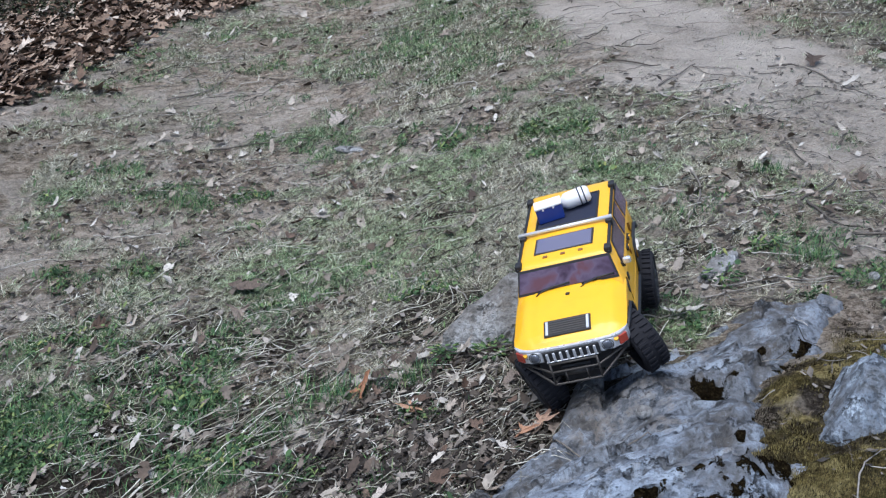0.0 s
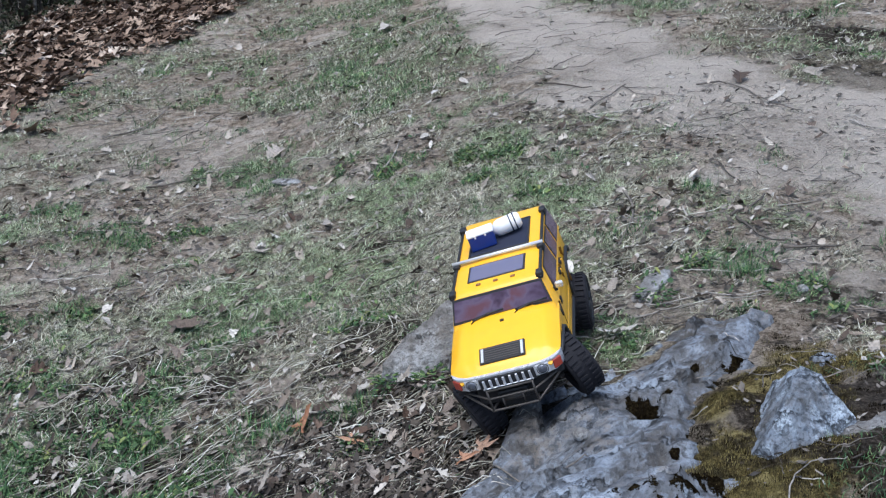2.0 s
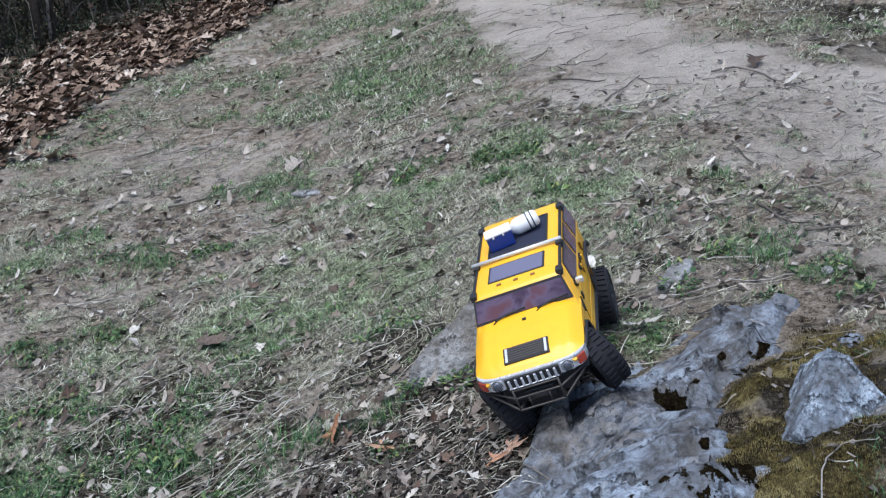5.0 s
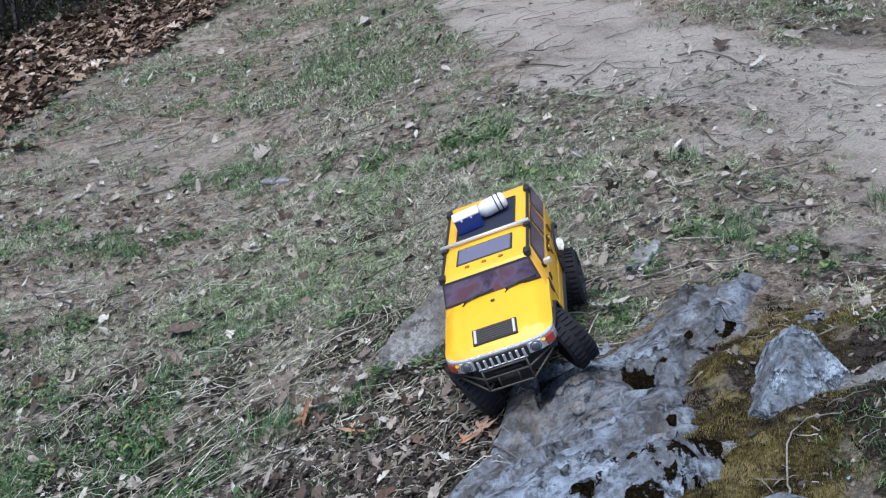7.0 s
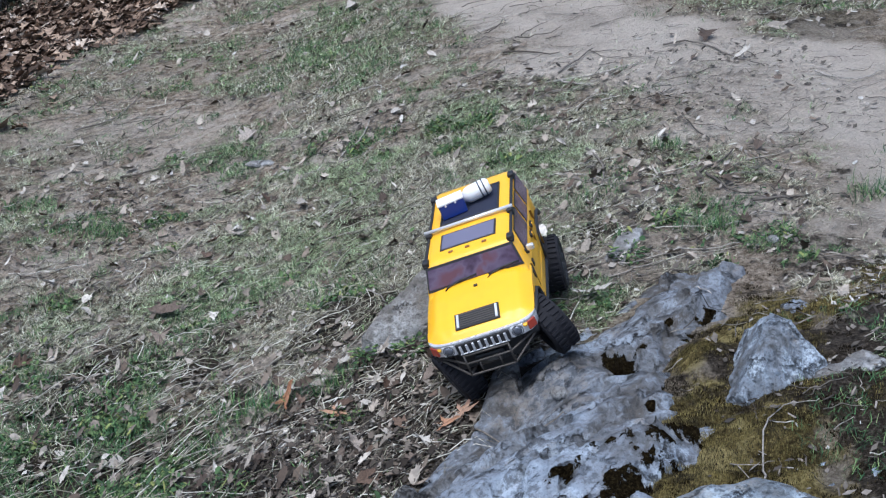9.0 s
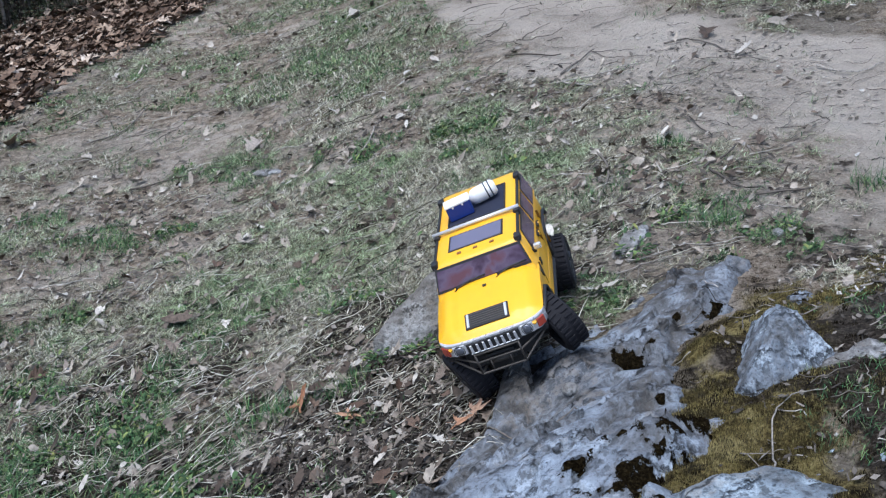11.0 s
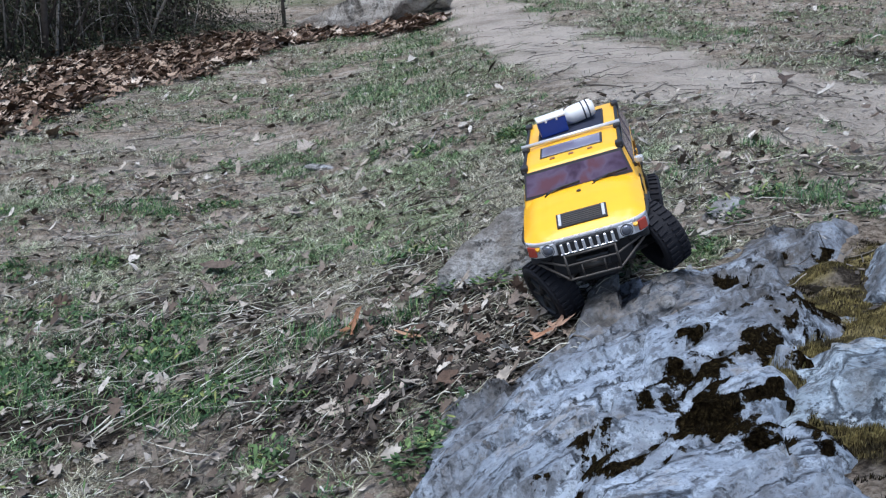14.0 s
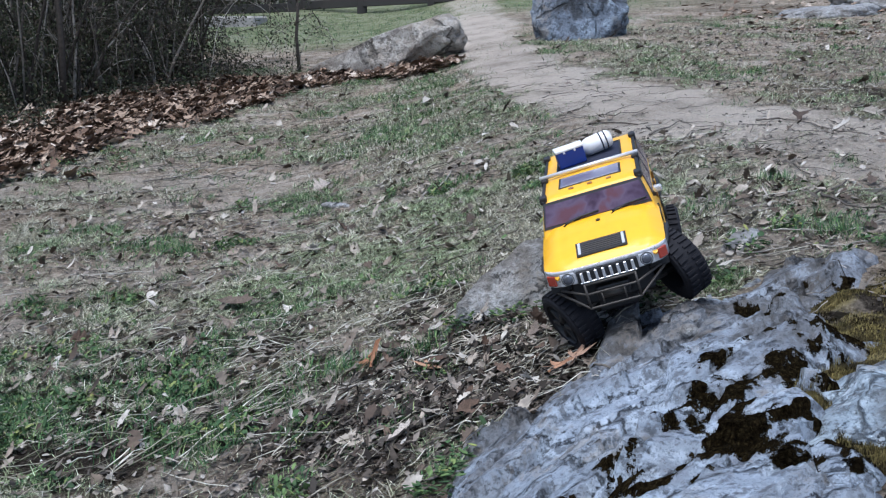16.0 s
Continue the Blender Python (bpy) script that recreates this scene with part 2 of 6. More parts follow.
    l.new(mottle, r.inputs[0])
    l.new(r.outputs[0], b.inputs["Roughness"])
    high = times(n, l, times(n, l, mid, 1.2), times(n, l, times(n, l, mottle, 0.8), times(n, l, fine, 0.25), "ADD"), "ADD")
    bump(n, l, b, times(n, l, high, times(n, l, times(n, l, line, pit, "ADD"), -0.6), "ADD"), 1.0, 0.014 / scale)
    return m


def random_material(name, stops, per="island", rough=0.8, grain=60, spec=0.25, worn=0.55, tint=None):
    """Colours picked per piece, broken up by grain."""
    m, n, l, b = nodes_of(name)
    src = n.new("ShaderNodeObjectInfo" if per == "object" else "ShaderNodeNewGeometry")
    out = src.outputs["Random"] if per == "object" else src.outputs["Random Per Island"]
    r = ramp(n, stops)
    r.color_ramp.interpolation = "LINEAR"
    l.new(out, r.inputs[0])
    g = tex(n, l, grain, 5, 0.65)
    col = mixed(n, l, cut(n, l, g, 0.38, 0.68), r.outputs[0], mixed(n, l, worn, r.outputs[0], (0.02, 0.017, 0.014)))
    if tint:
        col = mixed(n, l, times(n, l, cut(n, l, tex(n, l, 3.2, 6, 0.65), 0.46, 0.60), 0.6), col, mixed(n, l, 1.0, col, tint, "MULTIPLY"))
    l.new(col, b.inputs["Base Color"])
    b.inputs["Roughness"].default_value, b.inputs["Specular IOR Level"].default_value = rough, spec
    return m


def plain(name, colour, rough=0.5, metal=0.0, grain=40, amount=0.25, coat=0.0, spec=0.5, rough_var=0.1):
    m, n, l, b = nodes_of(name)
    g = tex(n, l, grain, 6, 0.65)
    dirt = tuple(c * 0.45 + 0.02 for c in colour)
    l.new(mixed(n, l, times(n, l, cut(n, l, g, 0.45, 0.75), amount), colour, dirt), b.inputs["Base Color"])
    b.inputs["Metallic"].default_value = metal
    r = n.new("ShaderNodeMapRange")
    r.inputs[3].default_value, r.inputs[4].default_value = max(rough - rough_var, 0.03), rough + rough_var
    l.new(g, r.inputs[0])
    l.new(r.outputs[0], b.inputs["Roughness"])
    b.inputs["Coat Weight"].default_value, b.inputs["Coat Roughness"].default_value = coat, 0.12
    b.inputs["Specular IOR Level"].default_value = spec
    bump(n, l, b, g, 0.15, 0.001)
    return m


def tinted_glass():
    """Purple film under a gloss coat; mauve and reddish blotches paint in reflections and a dim interior."""
    m, n, l, b = nodes_of("tinted_window")
    inner = ramp(n, [(0.40, (0.018, 0.010, 0.020)), (0.48, (0.060, 0.034, 0.066)), (0.55, (0.105, 0.074, 0.122)), (0.64, (0.110, 0.046, 0.062))])
    l.new(times(n, l, times(n, l, tex(n, l, 13, 3, 0.5, 0.5), 0.92), times(n, l, tex(n, l, 90, 5, 0.6), 0.08), "ADD"), inner.inputs[0])
    l.new(inner.outputs[0], b.inputs["Base Color"])
    b.inputs["Roughness"].default_value, b.inputs["Specular IOR Level"].default_value = 0.12, 0.45
    return m


SOIL = soil_material()
SLATE = weathered_rock("blue_grey_schist", (0.108, 0.103, 0.100), (0.205, 0.226, 0.262), (0.335, 0.392, 0.475), (0.60, 0.69, 0.80), lichen=0.55, outcrop_zones=True, mottling=0.56)
STONE = weathered_rock("grey_stone", (0.160, 0.148, 0.135), (0.275, 0.271, 0.266), (0.385, 0.390, 0.396), (0.52, 0.54, 0.56), rot=0.9, scale=1.3, lichen=0.3, mottling=0.36)
PALE_ROCK = weathered_rock("pale_rock", (0.170, 0.135, 0.105), (0.345, 0.315, 0.280), (0.490, 0.465, 0.430), (0.66, 0.65, 0.62), scale=0.35, lichen=0.4, mottling=0.45)
LICHEN_ROCK = weathered_rock("pale_blue_rock", (0.150, 0.160, 0.170), (0.270, 0.325, 0.380), (0.390, 0.470, 0.545), (0.64, 0.74, 0.82), lichen=0.5)
RIB_ROCK = weathered_rock("streaked_blue_rock", (0.120, 0.120, 0.122), (0.225, 0.258, 0.305), (0.350, 0.412, 0.490), (0.60, 0.69, 0.78), rot=0.9, lichen=0.55, mottling=0.5)
BLUE_ROCK = weathered_rock("blue_rock", (0.060, 0.062, 0.068), (0.130, 0.155, 0.200), (0.245, 0.300, 0.380), (0.46, 0.54, 0.64), scale=0.35, lichen=0.45, mottling=0.6)
GRASS = random_material("living_grass", [(0.0, (0.022, 0.070, 0.032)), (0.4, (0.058, 0.150, 0.062)), (0.75, (0.135, 0.255, 0.095)), (1.0, (0.34, 0.42, 0.19))], grain=26, worn=0.7)
STRAW = random_material("dead_grass", [(0.0, (0.030, 0.028, 0.017)), (0.25, (0.160, 0.153, 0.100)), (0.5, (0.370, 0.358, 0.250)), (0.8, (0.600, 0.580, 0.450)), (1.0, (0.84, 0.82, 0.71))], grain=26, worn=0.6, tint=(0.52, 0.80, 0.46))
MOSS = random_material("moss", [(0.0, (0.036, 0.027, 0.010)), (0.4, (0.150, 0.118, 0.038)), (0.75, (0.285, 0.232, 0.080)), (1.0, (0.46, 0.40, 0.17))], grain=18, worn=0.9, tint=(0.30, 0.31, 0.24))
DARK_MOSS = random_material("black_moss_and_hollows", [(0.0, (0.003, 0.0025, 0.0015)), (0.6, (0.008, 0.006, 0.003)), (0.9, (0.026, 0.020, 0.008)), (1.0, (0.06, 0.050, 0.018))], grain=30, worn=0.7, spec=0.03)
LEAF_ANY = random_material("fallen_leaf", [(0.0, (0.070, 0.050, 0.040)), (0.3, (0.150, 0.116, 0.094)), (0.6, (0.270, 0.222, 0.186)), (1.0, (0.46, 0.41, 0.36))], per="object", grain=25, worn=0.6)
LEAF_RUST = random_material("rust_leaf", [(0.0, (0.080, 0.050, 0.036)), (0.5, (0.150, 0.100, 0.074)), (1.0, (0.25, 0.180, 0.140))], per="object", grain=25, worn=0.6)
LEAF_ORANGE = random_material("orange_leaf", [(0.0, (0.30, 0.150, 0.085)), (0.5, (0.42, 0.235, 0.145)), (1.0, (0.52, 0.35, 0.25))], per="object", grain=25, worn=0.35)
LEAF_PALE = random_material("pale_leaf", [(0.0, (0.28, 0.245, 0.205)), (0.5, (0.40, 0.365, 0.320)), (1.0, (0.58, 0.555, 0.515))], per="object")
LITTER = random_material("leaf_litter", [(0.0, (0.045, 0.028, 0.020)), (0.3, (0.115, 0.073, 0.050)), (0.6, (0.245, 0.168, 0.120)), (0.87, (0.43, 0.325, 0.245)), (1.0, (0.62, 0.54, 0.46))], grain=30)
DULL_LEAF = random_material("dull_leaf", [(0.0, (0.055, 0.040, 0.032)), (0.35, (0.130, 0.098, 0.076)), (0.65, (0.250, 0.205, 0.165)), (0.9, (0.45, 0.400, 0.340)), (1.0, (0.68, 0.64, 0.58))], grain=30)
MOULD = random_material("leaf_mould", [(0.0, (0.012, 0.009, 0.007)), (0.5, (0.045, 0.036, 0.029)), (0.85, (0.115, 0.095, 0.078)), (1.0, (0.32, 0.28, 0.24))], grain=40)
PALE_SCRAP = random_material("pale_scrap", [(0.0, (0.12, 0.098, 0.078)), (0.4, (0.24, 0.205, 0.170)), (0.8, (0.38, 0.345, 0.300)), (1.0, (0.60, 0.57, 0.52))], grain=30)
PALE_STRAW = random_material("pale_straw", [(0.0, (0.10, 0.088, 0.062)), (0.4, (0.33, 0.305, 0.235)), (0.8, (0.62, 0.590, 0.500)), (1.0, (0.82, 0.80, 0.72))], grain=30)
CHIPS = random_material("leaf_bits", [(0.0, (0.035, 0.030, 0.026)), (0.45, (0.12, 0.104, 0.088)), (0.8, (0.27, 0.240, 0.210)), (0.96, (0.42, 0.39, 0.35)), (1.0, (0.62, 0.60, 0.56))], grain=40)
TWIG = random_material("dry_twig", [(0.0, (0.060, 0.050, 0.042)), (0.5, (0.20, 0.178, 0.155)), (1.0, (0.44, 0.41, 0.37))], per="object", grain=90)
TWIG_BITS = random_material("dry_twig", [(0.0, (0.040, 0.032, 0.026)), (0.35, (0.13, 0.112, 0.095)), (0.65, (0.31, 0.28, 0.24)), (1.0, (0.60, 0.56, 0.50))], grain=60)
BARK = random_material("dark_stems", [(0.0, (0.022, 0.018, 0.016)), (0.5, (0.058, 0.049, 0.042)), (0.88, (0.12, 0.105, 0.092)), (1.0, (0.32, 0.30, 0.27))], grain=40)
STEM = random_material("shrub_stem", [(0.0, (0.022, 0.018, 0.016)), (0.45, (0.072, 0.061, 0.052)), (0.75, (0.19, 0.168, 0.146)), (1.0, (0.44, 0.41, 0.37))], per="object", grain=40)
EVERGREEN = random_material("dull_leaves", [(0.0, (0.014, 0.020, 0.011)), (0.5, (0.036, 0.048, 0.024)), (0.8, (0.066, 0.080, 0.038)), (0.9, (0.095, 0.078, 0.052)), (1.0, (0.19, 0.16, 0.125))], grain=20)
WEED = random_material("weed_leaf", [(0.0, (0.030, 0.068, 0.030)), (0.5, (0.078, 0.145, 0.058)), (0.85, (0.165, 0.245, 0.090)), (1.0, (0.28, 0.30, 0.10))], grain=50)
YELLOW = plain("yellow_paint", (0.85, 0.445, 0.010), 0.38, grain=14, amount=0.12, coat=0.25)
GLASS = tinted_glass()
# Paler than the other windows: the sky's reflection is put into the colour.
ROOF_GLASS = plain("sunroof_glass_sky_tint", (0.15, 0.14, 0.20), 0.15, grain=8, amount=0.3, spec=0.8, rough_var=0.05)
SEAM = plain("panel_gap", (0.16, 0.075, 0.004), 0.6)
BLACK = plain("black_plastic", (0.014, 0.014, 0.016), 0.55)
RUBBER = plain("dusty_black_rubber", (0.012, 0.012, 0.016), 0.8, amount=0.5, spec=0.25)
CHROME = plain("chrome", (0.74, 0.74, 0.76), 0.28, metal=0.55, grain=30)
STEEL = plain("dull_steel", (0.070, 0.062, 0.056), 0.5, metal=0.4, grain=50)
WHITE = plain("white_plastic", (0.76, 0.76, 0.76), 0.4, amount=0.1)
BLUE = plain("blue_plastic", (0.010, 0.035, 0.22), 0.45, amount=0.2)
NAVY = plain("navy_cloth", (0.010, 0.014, 0.035), 0.8)
RED = plain("red_lens", (0.36, 0.055, 0.035), 0.25, amount=0.3)
AMBER = plain("amber_lens", (0.22, 0.085, 0.02), 0.3, amount=0.3)
LENS = plain("clear_lens", (0.16, 0.17, 0.20), 0.15, metal=0.5)
SILVER = plain("silver_paint", (0.70, 0.70, 0.72), 0.32, metal=0.35)
TIMBER = plain("weathered_dark_timber", (0.040, 0.036, 0.034), 0.85, grain=9, amount=0.6)
CONCRETE = plain("pale_concrete", (0.38, 0.36, 0.34), 0.9, grain=12, amount=0.4)


# ---- mesh helpers ----
def mesh_from(name, verts, faces, material, smooth=False):
    me = bpy.data.meshes.new(name)
    if isinstance(faces, list):
        me.from_pydata(verts if isinstance(verts, list) else verts.tolist(), [], faces)
    else:
        n, k = faces.shape
        me.vertices.add(len(verts))
        me.vertices.foreach_set("co", np.asarray(verts, np.float32).ravel())
        me.loops.add(n * k)
        me.loops.foreach_set("vertex_index", faces.astype(np.int32).ravel())
        me.polygons.add(n)
        me.polygons.foreach_set("loop_start", np.arange(0, n * k, k, dtype=np.int32))
        me.update(calc_edges=True)
    me.materials.append(material)
    if smooth:
        me.polygons.foreach_set("use_smooth", [True] * len(me.polygons))
    me.update()
    return me


def part(name, bm, material, parent=None, label="", smooth=False):
    me = bpy.data.meshes.new(name)
    bmesh.ops.recalc_face_normals(bm, faces=bm.faces)
    bm.to_mesh(me)
    bm.free()
    me.materials.append(material)
    if smooth:
        me.polygons.foreach_set("use_smooth", [True] * len(me.polygons))
    ob = new(name, me)
    ob.parent = parent
    return tagged(ob, label)


def child(name, me, parent, label=""):
    ob = new(name, me)
    ob.parent = parent
    return tagged(ob, label)


def tube(points, radii, sides=6):
    """Vertices and faces of a tapering tube along points."""
    p = [Vector(q) for q in points]
    if isinstance(radii, (int, float)):
        radii = [radii] * len(p)
    v, f = [], []
    for i, q in enumerate(p):
        way = (p[min(i + 1, len(p) - 1)] - p[max(i - 1, 0)]).normalized()
        a = way.orthogonal().normalized()
        c = way.cross(a)
        for k in range(sides):
            t = 2 * math.pi * k / sides
            v.append(tuple(q + radii[i] * (math.cos(t) * a + math.sin(t) * c)))
    for i in range(len(p) - 1):
        for k in range(sides):
            a, b = i * sides + k, i * sides + (k + 1) % sides
            f.append((a, b, b + sides, a + sides))
    f += [tuple(range(sides))[::-1], tuple(range((len(p) - 1) * sides, len(p) * sides))]
    return v, f


def joined(pieces):
    v, f = [], []
    for pv, pf in pieces:
        o = len(v)
        v += pv
        f += [tuple(i + o for i in q) for q in pf]
    return v, f


def tube_mesh(name, pieces, material, smooth=True):
    return mesh_from(name, *joined(pieces), material, smooth)


def box_bm(x0, x1, y0, y1, z0, z1, bevel=0.0, seg=2):
    bm = bmesh.new()
    bmesh.ops.create_cube(bm, size=1)
    bmesh.ops.scale(bm, vec=(x1 - x0, y1 - y0, z1 - z0), verts=bm.verts)
    bmesh.ops.translate(bm, vec=((x0 + x1) / 2, (y0 + y1) / 2, (z0 + z1) / 2), verts=bm.verts)
    if bevel:
        bmesh.ops.bevel(bm, geom=bm.edges[:], offset=bevel, segments=seg, affect="EDGES", profile=0.5)
    return bm


def hexa_bm(low, high, bevel=0.0, seg=2):
    """A solid between two quads of four corners each."""
    bm = bmesh.new()
    a, b = [bm.verts.new(c) for c in low], [bm.verts.new(c) for c in high]
    bm.faces.new(a[::-1]), bm.faces.new(b)
    for i in range(4):
        bm.faces.new((a[i], a[(i + 1) % 4], b[(i + 1) % 4], b[i]))
    if bevel:
        bmesh.ops.bevel(bm, geom=bm.edges[:], offset=bevel, segments=seg, affect="EDGES", profile=0.5)
    return bm


def plate_bm(corners, out, depth=0.002, bevel=0.0008):
    """A thin panel on a quad, raised along out."""
    o = Vector(out).normalized()
    return hexa_bm([Vector(c) - o * depth for c in corners], [Vector(c) + o * depth for c in corners], bevel, 1)


# ---- ground ----
def spaced(lo, core_lo, core_hi, hi, step, grow):
    mid = list(np.arange(core_lo, core_hi, step))
    up, d = [core_hi], step
    while up[-1] < hi:
        d *= grow
        up.append(up[-1] + d)
    down, d = [core_lo], step
    while down[-1] > lo:
        d *= grow
        down.append(down[-1] - d)
    return np.array(down[:0:-1] + mid + up)


def seg_mask(x, y, chain):
    """How far inside a band with a width at each bend: 1 in the middle, 0 at the edge and beyond."""
    best = np.full(np.shape(x), -9.0)
    for (ax, ay, ar), (bx, by, br) in zip(chain, chain[1:]):
        dx, dy = bx - ax, by - ay
        t = np.clip(((x - ax) * dx + (y - ay) * dy) / (dx * dx + dy * dy), 0, 1)
        r = ar + (br - ar) * t
        best = np.maximum(best, 1 - np.hypot(x - ax - t * dx, y - ay - t * dy) / r)
    return best


PATH_BENDS = [(0.9, 26, 0.5), (0.55, 14, 0.4), (0.42, 9, 0.32), (0.47, 7, 0.30), (0.62, 5.6, 0.36), (0.98, 4.45, 0.55), (1.45, 3.55, 0.62), (1.9, 2.7, 0.85), (2.6, 1.6, 1.0)]
BARE_BANDS = [[(-1.5, 4.9, 0.25), (-0.9, 4.75, 0.36), (-0.2, 4.2, 0.22), (0.35, 4.25, 0.2)], [(-1.6, 3.25, 0.26), (-1.0, 3.4, 0.2), (-0.6, 3.5, 0.1)],
              [(-0.25, 2.02, 0.18), (0.05, 2.06, 0.2), (0.3, 2.35, 0.16), (0.55, 2.5, 0.14), (0.95, 2.55, 0.2), (1.2, 2.3, 0.4)], [(-0.3, 2.72, 0.08), (0.1, 2.62, 0.1)]]


def path_mask(x, y):
    wob = 0.55 * fbm(x * 3.1, y * 3.1, 51, 4) + 0.25 * fbm(x * 14, y * 14, 57, 2)
    return sstep(-0.05, 0.5, seg_mask(x, y, PATH_BENDS) + wob)


def bare_mask(x, y):
    wob = 0.55 * fbm(x * 3.1, y * 3.1, 51, 4) + 0.25 * fbm(x * 14, y * 14, 57, 2)
    m = path_mask(x, y)
    for b in BARE_BANDS:
        m = np.maximum(m, 0.42 * sstep(-0.1, 0.9, seg_mask(x, y, b) + 1.7 * wob))
    return m


def litter_mask(x, y):
    """Leaf litter along the thicket's foot."""
    return sstep(-0.1, 0.35, seg_mask(x, y, [(-2.6, 4.6, 0.55), (-2.05, 6.0, 0.55), (-1.75, 7.3, 0.6), (-1.2, 8.4, 0.55), (-0.5, 8.55, 0.33), (0.05, 7.75, 0.18)]) + 0.5 * fbm(x * 2.5, y * 2.5, 71, 3))


def green_mask(x, y):
    g = 0.30 + 1.3 * fbm(x * 2.3, y * 2.3, 61, 5)
    g = g + 0.35 * np.exp(-(((x + 0.65) / 0.5) ** 2 + ((y - 2.3) / 0.35) ** 2)) + 0.25 * np.exp(-(((x + 0.6) / 0.9) ** 2 + ((y - 5.5) / 0.6) ** 2))
    g = g + 0.3 * np.exp(-(((x - 0.45) / 0.42) ** 2 + ((y - 3.35) / 0.5) ** 2))
    return np.clip(g, 0, 1) * (1 - 0.93 * bare_mask(x, y)) * (1 - 0.9 * litter_mask(x, y))


def lawn_mask(x, y):
    return sstep(10.5, 13.0, y + 1.2 * fbm(x * 0.6, y * 0.6, 81, 3) + 0.25 * np.minimum(-x, 3)) * (1 - 0.7 * bare_mask(x, y)) * sstep(6.0, 1.0, x)


def moss_mask(x, y):
    w = 0.12 * fbm(x * 6, y * 6, 77, 4)
    full = sstep(0.08, 0.25, inside(x, y)) * sstep(2.24, 2.08, y + w - 0.15 * (x - 0.7)) * sstep(1.35, 0.9, x + w) * sstep(0.5, 0.9, y)
    patchy = fbm(x * 5, y * 5, 79, 5) + 0.48 - 0.6 * np.maximum(x - 0.68 - 0.45 * np.maximum(y - 1.75, 0), 0) - 0.5 * sstep(0.08, 0.0, x - right_edge(y))
    return full * sstep(0.0, 0.18, patchy)


def humus_and_shade_mask(x, y):
    """Dark leaf mould: under the litter beside the outcrop, in the bank, and in gaps between tufts; plus painted shade
    under the truck.
    """
    k = 0.235 + 0.05 * sstep(3.0, 2.7, y) + 0.85 * fbm(x * 4.5, y * 4.5, 83, 5) - 0.24 * sstep(2.6, 3.3, y) - 0.25 * sstep(0.2, 0.8, bare_mask(x, y)) * sstep(2.3, 2.6, y)
    # The last patch here paints the truck's shade onto the ground.
    k = k + 0.42 * np.exp(-(((x - 0.02) / 0.26) ** 2 + ((y - 1.92) / 0.20) ** 2)) + 0.20 * np.exp(-(((x - 0.0) / 0.30) ** 2 + ((y - 2.58) / 0.14) ** 2)) + 0.45 * np.exp(-(((x - 0.30) / 0.17) ** 2 + ((y - 2.15) / 0.20) ** 2))
    k = k + 0.32 * np.exp(-(((x - 1.95) / 0.5) ** 2 + ((y - 4.6) / 0.55) ** 2)) + 0.30 * np.exp(-(((x - 2.3) / 0.8) ** 2 + ((y - 5.4) / 0.9) ** 2))
    k = k + 0.6 * sstep(0.62, 0.82, x) * sstep(1.9, 1.2, x) * sstep(2.05, 1.85, y) * sstep(0.6, 1.0, y) + 0.35 * litter_mask(x, y) + 0.42 * np.exp(-(((x + 0.55) / 0.65) ** 2 + ((y - 2.25) / 0.45) ** 2))
    return np.clip(k - 0.35 * sstep(2.0, 3.2, np.hypot(x - 0.2, 0.75 * (y - 3.2))) * (1 - litter_mask(x, y)), 0, 1)


class Field:
    """A height or mask kept on a fine grid and read between its points."""

    def __init__(self, fn, x0, x1, y0, y1, step):
        self.fn, self.box, self.step = fn, (x0, x1, y0, y1), step
        x, y = np.meshgrid(np.arange(x0, x1 + step, step), np.arange(y0, y1 + step, step))
        self.grid = fn(x, y)

    def __call__(self, x, y):
        x, y = np.asarray(x, float), np.asarray(y, float)
        h, w = self.grid.shape
        u = np.clip((x - self.box[0]) / self.step, 0, w - 1.001)
        v = np.clip((y - self.box[2]) / self.step, 0, h - 1.001)
        i, j = u.astype(int), v.astype(int)
        u, v, g = u - i, v - j, self.grid
        return (g[j, i] * (1 - u) + g[j, i + 1] * u) * (1 - v) + (g[j + 1, i] * (1 - u) + g[j + 1, i + 1] * u) * v


gx = spaced(-90, -1.35, 1.55, 90, 0.014, 1.035)
gy = spaced(-40, 1.1, 4.3, 140, 0.014, 1.032)
X, Y = np.meshgrid(gx, gy)
Z = ground_z(X, Y)
nx, ny = len(gx), len(gy)
quad = (np.arange(nx - 1)[None] + nx * np.arange(ny - 1)[:, None]).ravel()
gm = mesh_from("ground", np.stack([X, Y, Z], -1).reshape(-1, 3), np.stack([quad, quad + 1, quad + 1 + nx, quad + nx], -1), SOIL, True)
for key, values in (("bare", 0.75 * bare_mask(X, Y) + 0.25 * path_mask(X, Y)), ("humus_and_shade", humus_and_shade_mask(X, Y)), ("green", green_mask(X, Y)), ("lawn", lawn_mask(X, Y)), ("mossy", moss_mask(X, Y))):
    gm.attributes.new(key, "FLOAT", "POINT").data.foreach_set("value", values.ravel().astype(np.float32))
ground = tagged(new("ground", gm), "worn hillside of bare soil, thin grass and a trodden path", "ground", kind="structure")


def on_slab(x, y):
    return (inside(x, y) > 0) & (y < 2.36) & (x < 0.95)


near_top = Field(lambda x, y: np.where(on_slab(x, y), np.maximum(ground_z(x, y), slab_z(x, y)), ground_z(x, y)), -1.7, 2.2, 0.6, 5.2, 0.01)
far_top = Field(ground_z, -7.0, 8.0, 4.0, 20.0, 0.04)
bare_at, green_at, litter_at = (Field(f, -7.0, 6.0, 0.8, 18.0, 0.03) for f in (bare_mask, green_mask, litter_mask))
